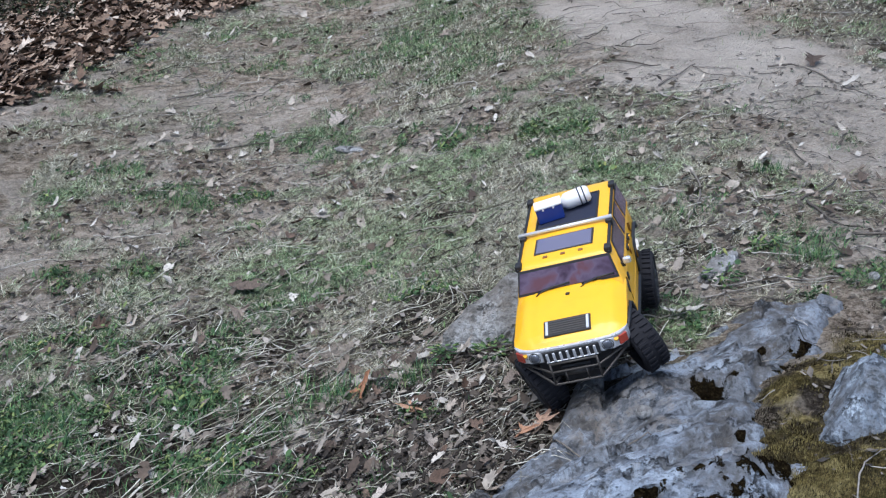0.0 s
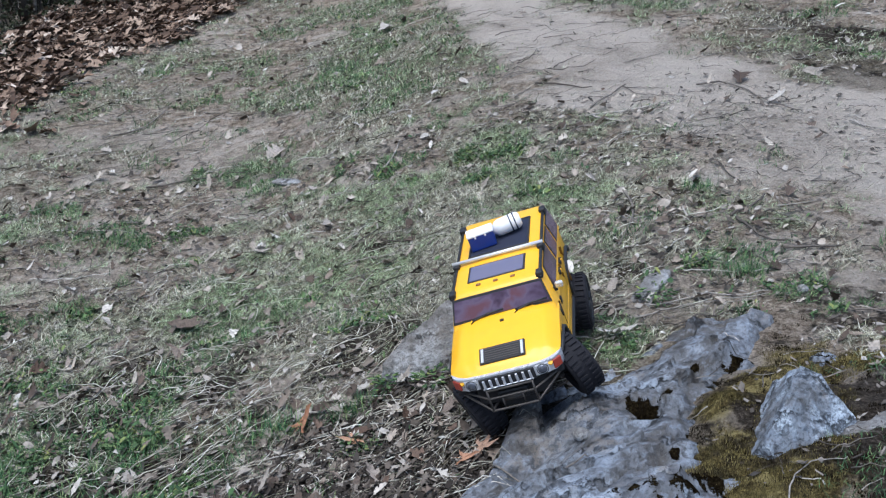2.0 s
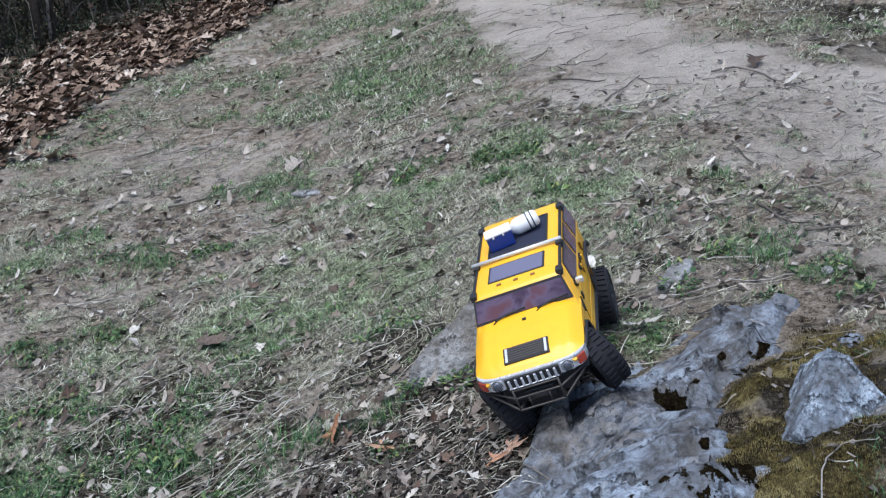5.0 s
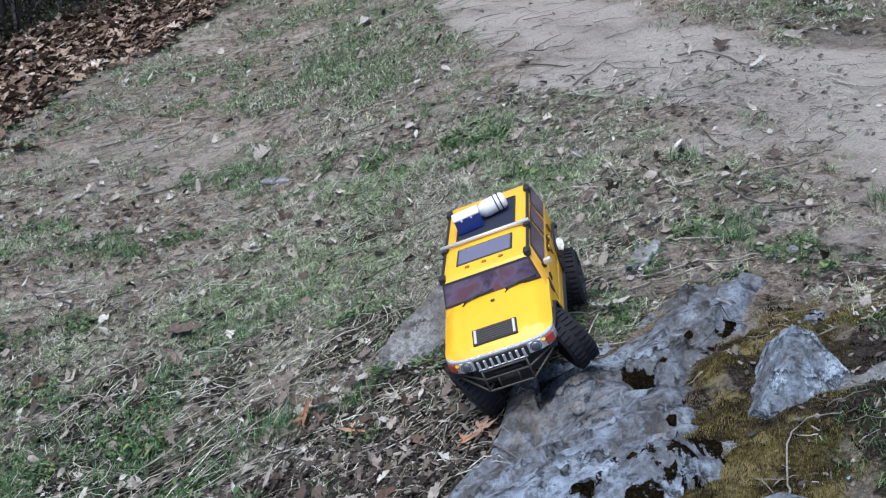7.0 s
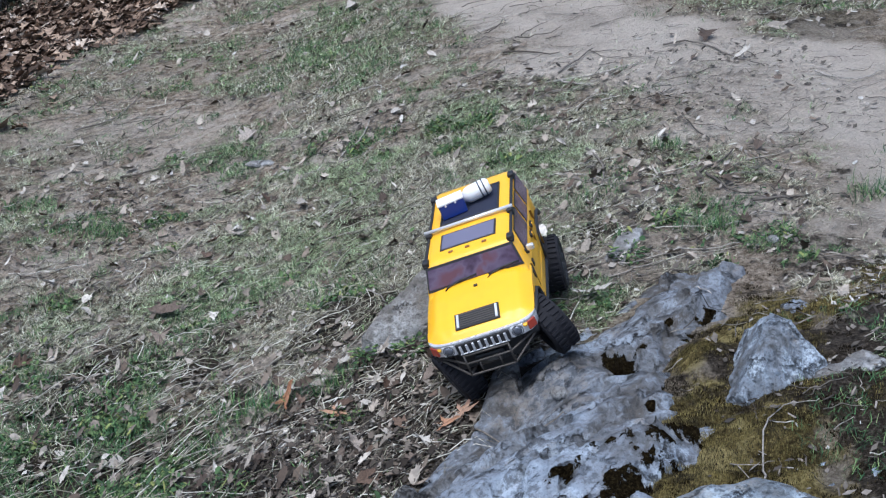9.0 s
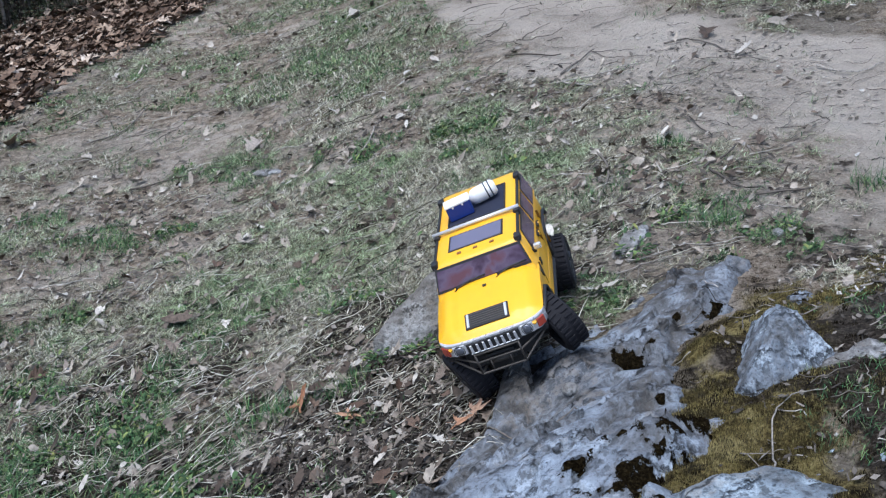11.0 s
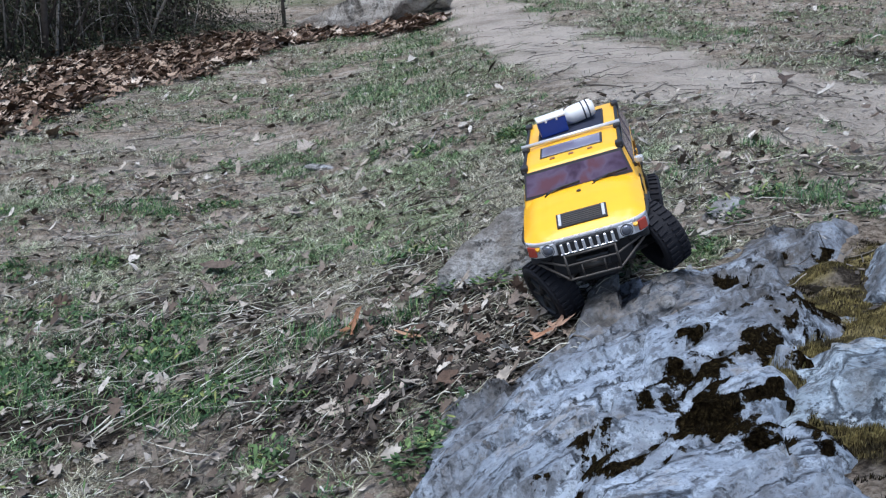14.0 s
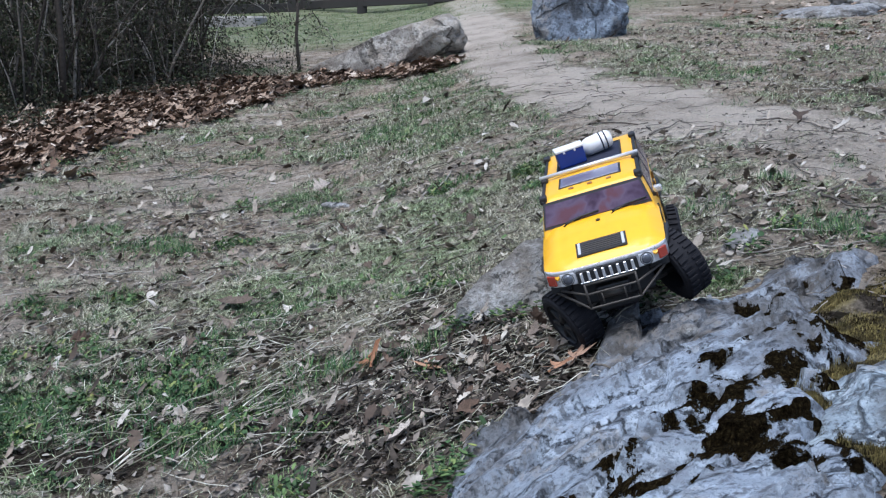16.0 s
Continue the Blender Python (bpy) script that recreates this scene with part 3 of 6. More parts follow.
humus_and_shade_at = Field(humus_and_shade_mask, -2.0, 2.2, 0.8, 5.0, 0.015)


def top_z(x, y):
    return np.where(np.asarray(y) < 5.1, near_top(x, y), far_top(x, y))


# ---- rocks ----
def outcrop():
    ax, ay = np.arange(-0.16, 1.0, 0.006), np.arange(0.3, 2.42, 0.006)
    x, y = np.meshgrid(ax, ay)
    cushions = 0.33 * sstep(-0.03, 0.05, x - right_edge(y))
    # Black moss patches; the hole and gully entries put recess shade into colour.
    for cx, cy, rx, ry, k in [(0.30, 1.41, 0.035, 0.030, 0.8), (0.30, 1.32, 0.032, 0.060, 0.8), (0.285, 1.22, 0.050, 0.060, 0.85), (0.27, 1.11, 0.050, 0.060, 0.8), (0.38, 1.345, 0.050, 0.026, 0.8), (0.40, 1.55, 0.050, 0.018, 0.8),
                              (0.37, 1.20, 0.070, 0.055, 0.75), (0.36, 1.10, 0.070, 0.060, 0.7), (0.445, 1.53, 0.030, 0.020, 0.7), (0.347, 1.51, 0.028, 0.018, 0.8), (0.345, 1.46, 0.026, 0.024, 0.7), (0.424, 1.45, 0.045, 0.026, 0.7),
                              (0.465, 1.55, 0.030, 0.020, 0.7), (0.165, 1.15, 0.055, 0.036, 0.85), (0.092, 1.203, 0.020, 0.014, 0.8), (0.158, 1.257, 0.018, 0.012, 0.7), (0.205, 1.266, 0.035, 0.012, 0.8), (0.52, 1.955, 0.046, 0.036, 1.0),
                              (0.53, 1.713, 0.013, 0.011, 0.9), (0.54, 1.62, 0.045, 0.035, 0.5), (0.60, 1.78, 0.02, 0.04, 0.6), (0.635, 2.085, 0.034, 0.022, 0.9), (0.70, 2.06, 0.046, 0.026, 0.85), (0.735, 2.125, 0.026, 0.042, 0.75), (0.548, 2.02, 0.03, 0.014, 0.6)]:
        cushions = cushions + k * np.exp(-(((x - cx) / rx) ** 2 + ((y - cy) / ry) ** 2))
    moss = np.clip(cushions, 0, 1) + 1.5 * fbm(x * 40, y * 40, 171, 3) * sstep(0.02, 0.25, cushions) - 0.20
    z = slab_z(x, y) - 0.12 * sstep(0.0, -0.03, inside(x, y)) - 0.1 * sstep(2.34, 2.39, y) - 0.1 * sstep(0.92, 0.97, x)
    z = z + 0.004 * sstep(0.40, 0.62, moss) * (1 + 0.6 * fbm(x * 60, y * 60, 173, 2)) * sstep(0.2, 0.0, np.hypot(x - 0.52, y - 1.955) < 0.06)
    keep = (inside(x, y) > -0.05) & (z > ground_z(x, y) - 0.06)
    w, h = len(ax), len(ay)
    q = (np.arange(w - 1)[None] + w * np.arange(h - 1)[:, None])
    k = (keep[:-1, :-1] & keep[:-1, 1:] & keep[1:, :-1] & keep[1:, 1:])
    q = q[k]
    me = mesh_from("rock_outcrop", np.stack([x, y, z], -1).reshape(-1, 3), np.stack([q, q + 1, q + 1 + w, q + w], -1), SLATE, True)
    moss_hollow_field = Field(lambda u, v: 0 * u, -0.16, 1.0, 0.3, 2.42, 0.006)
    moss_hollow_field.grid = moss
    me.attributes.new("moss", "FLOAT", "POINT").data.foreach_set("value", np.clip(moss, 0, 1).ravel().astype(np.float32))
    me.attributes.new("pale", "FLOAT", "POINT").data.foreach_set("value", (sstep(1.85, 1.35, y) * sstep(0.08, 0.25, inside(x, y))).ravel().astype(np.float32))
    rock = tagged(new("rock_outcrop", me), "blue-grey layered rock outcrop with pale lichen, black moss and darkened hollows", "rock")
    return rock, moss_hollow_field


def boulder(name, at, size, turn, seed, cuts, material, label, rough=0.12, sub=5, tip=(0, 0)):
    """A lump cut by flat faces and weathered by noise."""
    bm = bmesh.new()
    bmesh.ops.create_icosphere(bm, subdivisions=sub, radius=1)
    for v in bm.verts:
        p = v.co.copy()
        for nrm, dist in cuts:
            q = Vector(nrm).normalized()
            over = p.dot(q) - dist
            if over > 0:
                p -= q * over * 0.92
        d = noise.fractal(p * 1.6 + Vector((seed, 0, 0)), 1.0, 2.0, 4)
        e = noise.fractal(Vector((p.x * 3, p.y * 7, p.z * 7)) + Vector((0, seed, 0)), 0.9, 2.0, 5)
        p *= 1 + rough * d + 0.4 * rough * e
        v.co = (p.x * size[0], p.y * size[1], p.z * size[2])
    ob = part(name, bm, material, None, label, True)
    ob.matrix_world = pose(*at, *turn)
    return tagged(ob, category="rock")


outcrop_rock, black_moss_and_hollows = outcrop()

boulder("rock", (0.885, 1.735, 0.325), (0.085, 0.045, 0.034), (0, -8, 20), 5.3, [((0, 0, 1), 0.6)], STONE, "low brownish rock half sunk in the bank", 0.18, 4)
boulder("rock", (0.56, 1.24, 0.27), (0.23, 0.20, 0.13), (0, 6, 35), 7.7, [((0, 0, 1), 0.72), ((-0.6, 0.6, 0.5), 0.8), ((-0.8, -0.2, 0.7), 0.75)], LICHEN_ROCK, "pale blue-grey rounded rock beside a mossy gully", 0.12)


def hull_stone(name, corners, material, label, rough=1.0):
    """A broken stone: flat faces between its corners, chipped and weathered at ever finer steps."""
    bm = bmesh.new()
    for p in corners:
        bm.verts.new(p)
    bmesh.ops.convex_hull(bm, input=bm.verts[:])
    for step, amp, freq in ((0, 0.0, 1), (1, 0.004, 14), (2, 0.004, 26), (3, 0.0025, 50), (4, 0.0015, 110)):
        bmesh.ops.subdivide_edges(bm, edges=bm.edges[:], cuts=1, use_grid_fill=True)
        for v in bm.verts:
            v.co += Vector([rough * amp * noise.noise(v.co * freq + Vector((step * 7 + k * 3, k * 5, 0))) for k in range(3)])
    ob = part(name, bm, material, None, label, True)
    ob.data.set_sharp_from_angle(angle=radians(22))
    return tagged(ob, category="rock")


def gz0(x, y):
    return float(ground_z(np.array([x]), np.array([y]))[0])


wedge = hull_stone("stone", [(0.012, 0.002, -0.03), (0.105, -0.034, -0.03), (0.225, -0.020, -0.02), (0.282, 0.040, -0.02), (0.272, 0.005, 0.088), (0.163, 0.070, 0.124), (0.198, 0.074, 0.127), (0.218, 0.070, 0.108), (0.06, 0.10, -0.03), (0.25, 0.16, -0.02), (0.022, 0.004, 0.018), (0.09, 0.035, 0.076)],
                   STONE, "wedge-shaped grey stone standing in the grass")
wedge.location, wedge.scale = (-0.010, 2.378, 0.176), (1.06, 1.0, 1.18)
rib = hull_stone("rock", [(-0.150, -0.085, -0.04), (-0.075, -0.150, -0.04), (0.030, -0.140, -0.04), (0.130, -0.075, -0.03), (0.100, 0.070, -0.05), (-0.020, 0.130, -0.03), (-0.110, 0.020, -0.04), (-0.105, -0.100, 0.028), (-0.050, -0.068, 0.070), (0.000, 0.012, 0.098), (0.038, 0.000, 0.086), (0.080, -0.028, 0.052), (-0.020, 0.100, 0.030)],
                 RIB_ROCK, "weathered blue-grey rock rib rising out of moss", 1.5)
rib.location, rib.scale = (0.768, 1.805, 0.318), (0.86, 1.0, 1.05)
boulder("stone", (0.655, 2.56, gz0(0.655, 2.56) + 0.004), (0.085, 0.030, 0.022), (0, -6, 52), 1.7, [((0, 0, 1), 0.5), ((-0.4, 1, 0.3), 0.7)], STONE, "low tan stone half buried beside a green weed", 0.14, 4)
boulder("pebble", (0.984, 2.46, gz0(0.984, 2.46) + 0.006), (0.016, 0.013, 0.010), (0, 0, 30), 2.9, [], STONE, "small pale pebble lying on bare soil", 0.12, 3)
boulder("stone", (-0.36, 4.07, 0.145), (0.055, 0.03, 0.012), (0, 5, 10), 9.4, [], STONE, "flat bluish stone lying on bare soil", 0.12, 3)
boulder("boulder", (-0.36, 8.80, 0.535), (0.84, 0.24, 0.29), (4, -6, -42), 2.3, [((-0.60, 0, 1), 0.20), ((1, -0.3, -0.45), 0.72), ((0, -1, 0.3), 0.7), ((0.2, 0, 1), 0.85)], PALE_ROCK, "long pale grey boulder with a broken brown end", 0.13)
boulder("boulder", (1.10, 8.40, 0.73), (0.43, 0.34, 0.39), (6, 10, 30), 6.6, [((-0.5, -0.8, 0.25), 0.50), ((0.5, -0.7, -0.3), 0.55), ((-0.95, -0.2, 0.1), 0.62), ((0.1, -0.6, 0.8), 0.66), ((0.9, -0.3, 0.3), 0.7)], BLUE_ROCK, "large blue-grey boulder beside the path", 0.12)
boulder("rock", (3.25, 9.85, gz0(3.25, 9.85) - 0.01), (0.50, 0.30, 0.13), (0, -4, 25), 8.8, [((0, 0, 1), 0.6)], STONE, "low grey rock half buried in the slope", 0.14)
boulder("rock", (4.35, 10.9, gz0(4.35, 10.9) + 0.02), (0.75, 0.45, 0.22), (0, 0, 20), 3.8, [((0, 0, 1), 0.6)], STONE, "grey rock among fallen leaves up the slope", 0.14)


# ---- truck ----
def lathe(profile, n=40):
    """Turns (radius, x) pairs round the x axis."""
    v = [(x, r * math.cos(2 * math.pi * k / n), r * math.sin(2 * math.pi * k / n)) for r, x in profile for k in range(n)]
    f = [(i * n + k, i * n + (k + 1) % n, (i + 1) * n + (k + 1) % n, (i + 1) * n + k) for i in range(len(profile) - 1) for k in range(n)]
    return v, f


LUGS = {}


def wheel(parent, at, turn, side):
    hub = child("wheel", None, parent)
    hub.matrix_basis = pose(*at, *turn)
    R, w = 0.064, 0.026
    pieces = [lathe([(0.038, -w * 0.8), (0.045, -w), (0.053, -w * 1.02), (0.058, -w * 0.94), (R - 0.003, -w * 0.72), (R - 0.0022, 0), (R - 0.003, w * 0.72), (0.058, w * 0.94), (0.053, w * 1.02), (0.045, w), (0.038, w * 0.8), (0.038, -w * 0.8)])]
    for s in (-1, 1):
        if s not in LUGS:
            lug = []
            for x, e in ((s * 0.004, 0.0026), (s * w * 0.80, 0.0040)):
                lug += [(x, r, a) for r, a in ((R - 0.008, -e), (R - 0.008, e), (R + 0.0005, e * 0.8), (R + 0.0005, -e * 0.8))]
            LUGS[s] = mesh_from("tread_block", lug, [(0, 1, 2, 3), (7, 6, 5, 4), (0, 4, 5, 1), (1, 5, 6, 2), (2, 6, 7, 3), (3, 7, 4, 0)], RUBBER)
        for k in range(32):
            child("tread_block", LUGS[s], hub).matrix_basis = pose(0, 0, 0, 360 * (k + 0.25 * s) / 32)
    child("tyre", mesh_from("tyre", *joined(pieces), RUBBER), hub, "knobbly black rubber tyre")
    rim = [lathe([(0.008, side * 0.010), (0.034, side * 0.008), (0.039, side * 0.024), (0.040, side * 0.026), (0.041, side * 0.012), (0.036, 0), (0.008, 0), (0.008, side * 0.010)], 30)]
    for k in range(6):
        t = 2 * math.pi * k / 6
        rim.append(tube([(side * 0.020, 0.008 * math.cos(t), 0.008 * math.sin(t)), (side * 0.022, 0.036 * math.cos(t), 0.036 * math.sin(t))], [0.006, 0.004], 6))
    child("rim", tube_mesh("rim", rim, BLACK, False), hub, "black six-spoke rim")
    return hub


def toy_truck():
    t = tagged(new("toy_truck"), "yellow toy off-road truck with tinted windows climbing onto a rock", "toy truck")

    def crisp(ob, angle=28):
        ob.data.polygons.foreach_set("use_smooth", [True] * len(ob.data.polygons))
        ob.data.set_sharp_from_angle(angle=radians(angle))
        return ob

    def pair(s, a, b):
        return (s * a, s * b) if s > 0 else (s * b, s * a)

    # lower body: a side profile drawn across the width, with wheel arches; the sides bulge at mid height and tuck in below
    prof = [(0.236, 0.046), (0.238, 0.064), (0.222, 0.070), (0.165, 0.076), (0.105, 0.084), (0.100, 0.100), (-0.248, 0.100), (-0.253, 0.092), (-0.256, 0.060), (-0.250, 0.034),
            (-0.238, 0.032), (-0.232, 0.040), (-0.218, 0.054), (-0.198, 0.061), (-0.146, 0.061), (-0.124, 0.050), (-0.106, 0.026), (-0.098, 0.0), (0.100, 0.0), (0.106, 0.030), (0.120, 0.056), (0.140, 0.070), (0.202, 0.070), (0.220, 0.058), (0.228, 0.046)]

    def half(y, z):
        w = 0.1110 - 0.030 * max(0.0, 0.018 - z) ** 0.9 - 0.16 * max(0.0, z - 0.072)
        if y > 0.205:
            w -= 0.55 * (y - 0.205)
        if y < -0.235:
            w -= 0.30 * (-0.235 - y)
        return w

    bm = bmesh.new()
    sides = [[bm.verts.new((s * half(y, z), y, z)) for y, z in prof] for s in (-1, 1)]
    bm.faces.new(sides[0]), bm.faces.new(sides[1][::-1])
    for i in range(len(prof)):
        j = (i + 1) % len(prof)
        bm.faces.new((sides[0][i], sides[0][j], sides[1][j], sides[1][i]))
    bmesh.ops.recalc_face_normals(bm, faces=bm.faces)
    rim = [e for e in bm.edges if e.verts[0].co.x * e.verts[1].co.x > 0]
    bmesh.ops.bevel(bm, geom=rim, offset=0.003, segments=2, affect="EDGES", profile=0.5)
    crisp(part("body", bm, YELLOW, t, "glossy yellow shell"))

    # bonnet: crowned in the middle, creased along the wings, falling to the nose
    def ridge(y):
        return float(np.interp(y, [0.080, 0.100, 0.150, 0.200, 0.225, 0.242, 0.252], [0.1120, 0.1110, 0.1060, 0.0965, 0.0895, 0.0815, 0.0735]))

    def wing(y):
        return float(np.interp(y, [0.080, 0.206, 0.222, 0.240, 0.252], [0.1105, 0.1105, 0.1090, 0.1000, 0.0890]))

    def bonnet_z(x, y):
        u = abs(x) / wing(y)
        k = min(max((u - 0.76) / 0.24, 0), 1)
        front = min(max((y - 0.19) / 0.06, 0), 1)
        panel = 0.0016 * sstep(0.62, 0.56, u) * sstep(0.246, 0.236, y)
        return ridge(y) - 0.003 * u * u - (0.017 - 0.010 * front) * k ** 1.3 + float(panel)

    bm = bmesh.new()
    us, ys = np.linspace(-1, 1, 33), np.concatenate([np.linspace(0.086, 0.222, 22), np.linspace(0.226, 0.252, 9)])
    rows = [[bm.verts.new((u * wing(y), y, bonnet_z(u * wing(y), y))) for u in us] for y in ys]
    for a, b in zip(rows, rows[1:]):
        for i in range(len(us) - 1):
            bm.faces.new((a[i], a[i + 1], b[i + 1], b[i]))
    ring = [r[0] for r in rows] + rows[-1][1:] + [r[-1] for r in rows[::-1]][1:] + rows[0][-2:0:-1]
    low = [bm.verts.new((v.co.x * 0.997, v.co.y - 0.001, min(v.co.z - 0.003, 0.070 if v.co.y > 0.23 else 0.074))) for v in ring]
    for i in range(len(ring)):
        j = (i + 1) % len(ring)
        bm.faces.new((ring[i], ring[j], low[j], low[i]))
    bm.faces.new(low)
    bonnet = crisp(part("bonnet", bm, YELLOW, t, "yellow bonnet with a raised centre panel"), 40)

    # cabin: rings from the belt line to the crowned roof
    RINGS = [(0.094, 0.1075, 0.108, -0.2535, 0.006), (0.108, 0.1045, 0.100, -0.2525, 0.007), (0.150, 0.0935, 0.0795, -0.2475, 0.008), (0.1555, 0.0912, 0.0755, -0.2450, 0.009), (0.1590, 0.0870, 0.0700, -0.2400, 0.012), (0.1612, 0.0780, 0.0580, -0.2280, 0.02), (0.1632, 0.0300, 0.0200, -0.1900, 0.02)]
    bm, loops = bmesh.new(), []
    for z, hx, yf, yr, r in RINGS:
        loop = []
        for cx, cy, a0 in ((hx - r, yf - r, 0), (-hx + r, yf - r, 90), (-hx + r, yr + r, 180), (hx - r, yr + r, 270)):
            for k in range(5):
                a = radians(a0 + 22.5 * k)
                loop.append(bm.verts.new((cx + r * math.cos(a), cy + r * math.sin(a), z)))
        loops.append(loop)
    for a, b in zip(loops, loops[1:]):
        for i in range(20):
            bm.faces.new((a[i], a[(i + 1) % 20], b[(i + 1) % 20], b[i]))
    bm.faces.new(loops[0][::-1]), bm.faces.new(loops[-1])
    crisp(part("cabin", bm, YELLOW, t, "yellow cabin with a crowned roof"), 24)

    def wall(s, y, z):
        return (s * float(np.interp(z, [0.094, 0.108, 0.150, 0.1555], [0.1075, 0.1045, 0.0935, 0.0912])) + s * 0.0006, y, z)

    out_z = 0.011 / 0.042
    for s in (-1, 1):
        for a, b, lean in ((-0.238, -0.166, 0.0), (-0.151, -0.088, 0.0), (-0.073, 0.022, 0.022)):
            c = [wall(s, a, 0.1045), wall(s, b + lean, 0.1045), wall(s, b, 0.1475), wall(s, a, 0.1475)]
            frame_c = [Vector(p) + Vector((0, dy, dz)) for p, (dy, dz) in zip(c, ((-0.003, -0.003), (0.0035, -0.003), (0.003, 0.003), (-0.003, 0.003)))]
            part("window_trim", plate_bm(frame_c, (s, 0, out_z), 0.0009, 0.0004), BLACK, t)
            part("side_window", plate_bm(c, (s, 0, out_z), 0.0016, 0.0005), GLASS, t, "dark tinted side window")
        for y in (-0.104, -0.062):
            handle = part("door_handle", box_bm(*pair(s, 0.104, 0.1118), y - 0.011, y + 0.011, 0.080, 0.0885, 0.0015, 1), BLACK, t)
            part("lever", box_bm(*pair(s, 0.1100, 0.1132), y - 0.003, y + 0.003, 0.0795, 0.0890, 0.0008, 1), YELLOW, handle)
        for y in (-0.158, -0.080, 0.072):
            part("door_seam", box_bm(*pair(s, 0.1060, 0.1113), y - 0.0008, y + 0.0008, 0.004, 0.090), SEAM, t)
        part("door_crease", box_bm(*pair(s, 0.1060, 0.1118), -0.094, 0.100, 0.0300, 0.0318, 0.0006, 1), YELLOW, t)
        part("side_vent", box_bm(*pair(s, 0.104, 0.1118), 0.040, 0.052, 0.070, 0.084, 0.001, 1), BLACK, t)
        part("wing_vent", plate_bm([(s * 0.1100, 0.078, 0.088), (s * 0.1100, 0.094, 0.082), (s * 0.1112, 0.086, 0.062), (s * 0.1112, 0.082, 0.074)], (s, 0, 0), 0.0015, 0.0004), BLACK, t)
        part("side_step", box_bm(*pair(s, 0.094, 0.114), -0.094, 0.098, -0.010, 0.002, 0.003, 1), BLACK, t)
        for arc in ([(0.104, 0.016), (0.108, 0.036), (0.121, 0.059), (0.141, 0.072), (0.202, 0.072), (0.221, 0.060), (0.231, 0.044)], [(-0.246, 0.034), (-0.232, 0.042), (-0.219, 0.056), (-0.198, 0.063), (-0.146, 0.063), (-0.123, 0.052), (-0.104, 0.027), (-0.097, 0.004)]):
            child("wheel_arch", tube_mesh("wheel_arch", [tube([(s * (half(y, z) + 0.0015), y, z) for y, z in arc], 0.0046, 8)], BLACK), t, "dark flared wheel arch")
        part("tail_light", box_bm(*pair(s, 0.084, 0.100), -0.2590, -0.252, 0.062, 0.092, 0.001, 1), RED, t)
        # roof gutter and its clamps
        gutter = [(s * 0.0925, 0.0765, 0.1540), (s * 0.0915, 0.060, 0.1575), (s * 0.0910, -0.10, 0.1580), (s * 0.0905, -0.236, 0.1570)]
        child("roof_rail", tube_mesh("roof_rail", [tube(gutter, 0.0036, 8)], BLACK), t)
        for y, r in ((-0.212, 0.0), (-0.046, 0.0), (0.066, -0.002)):
            part("rail_clamp", box_bm(s * 0.0905 - 0.0070, s * 0.0905 + 0.0070, y - 0.010, y + 0.010, 0.152 + r, 0.167 + r, 0.003), BLACK, t)
    # the one mirror that is left
    mirror = part("mirror", box_bm(-0.125, -0.109, 0.044, 0.054, 0.108, 0.121, 0.003), CHROME, t, "chrome door mirror")
    part("mirror_arm", box_bm(-0.112, -0.101, 0.046, 0.052, 0.102, 0.112, 0.001, 1), BLACK, mirror)
    # windscreen
    def screen(x, k):
        return (x, 0.0985 - 0.0200 * k, 0.1105 + 0.0405 * k)

    fwd = (0, 0.0420, 0.0205)
    part("windscreen_frame", plate_bm([screen(-0.1025, -0.04), screen(0.1025, -0.04), screen(0.0925, 1.06), screen(-0.0925, 1.06)], fwd, 0.0014, 0.0005), BLACK, t)
    part("windscreen", plate_bm([screen(-0.0985, 0.06), screen(0.0985, 0.06), screen(0.0895, 0.94), screen(-0.0895, 0.94)], fwd, 0.0024, 0.0005), GLASS, t, "purple-tinted windscreen")
    for x in (-0.060, 0.030):
        arm = child("wiper", tube_mesh("wiper", [tube([(x - 0.034, 0.0985, 0.1190), (x, 0.1005, 0.1180), (x + 0.032, 0.1035, 0.1130)], 0.0019, 6)], BLACK), t)
        child("wiper_arm", tube_mesh("wiper_arm", [tube([(x + 0.034, 0.113, 0.1110), (x + 0.026, 0.105, 0.1140), (x, 0.1015, 0.1180)], 0.0016, 5)], BLACK), arm)
    for x in (-0.036, 0.0, 0.036):
        part("roof_lamp", box_bm(x - 0.005, x + 0.005, 0.0525, 0.0585, 0.1605, 0.1640, 0.001, 1), AMBER, t)
    part("windscreen_washer", box_bm(-0.004, 0.004, 0.124, 0.130, 0.1085, 0.1130, 0.001, 1), BLACK, t)
    # roof
    part("sunroof_trim", box_bm(-0.0605, 0.0605, -0.0255, 0.0405, 0.1600, 0.1640, 0.001, 1), BLACK, t)
    part("sunroof", box_bm(-0.0570, 0.0570, -0.0220, 0.0370, 0.1610, 0.1646, 0.001, 1), ROOF_GLASS, t, "tinted sunroof with the sky's reflection in its colour")
    # No recess is cut: the opening's dark inside is only this panel's colour.
    part("rear_opening", box_bm(-0.063, 0.063, -0.187, -0.069, 0.1600, 0.1638, 0.001, 1), NAVY, t, "flat blue-black panel standing for the roof opening's dark inside")
    for x0, x1, y0, y1 in ((-0.066, -0.062, -0.190, -0.066), (0.062, 0.066, -0.190, -0.066), (-0.062, 0.062, -0.190, -0.186), (-0.062, 0.062, -0.070, -0.066)):
        part("opening_rim", box_bm(x0, x1, y0, y1, 0.1600, 0.1658, 0.0008, 1), BLACK, t)
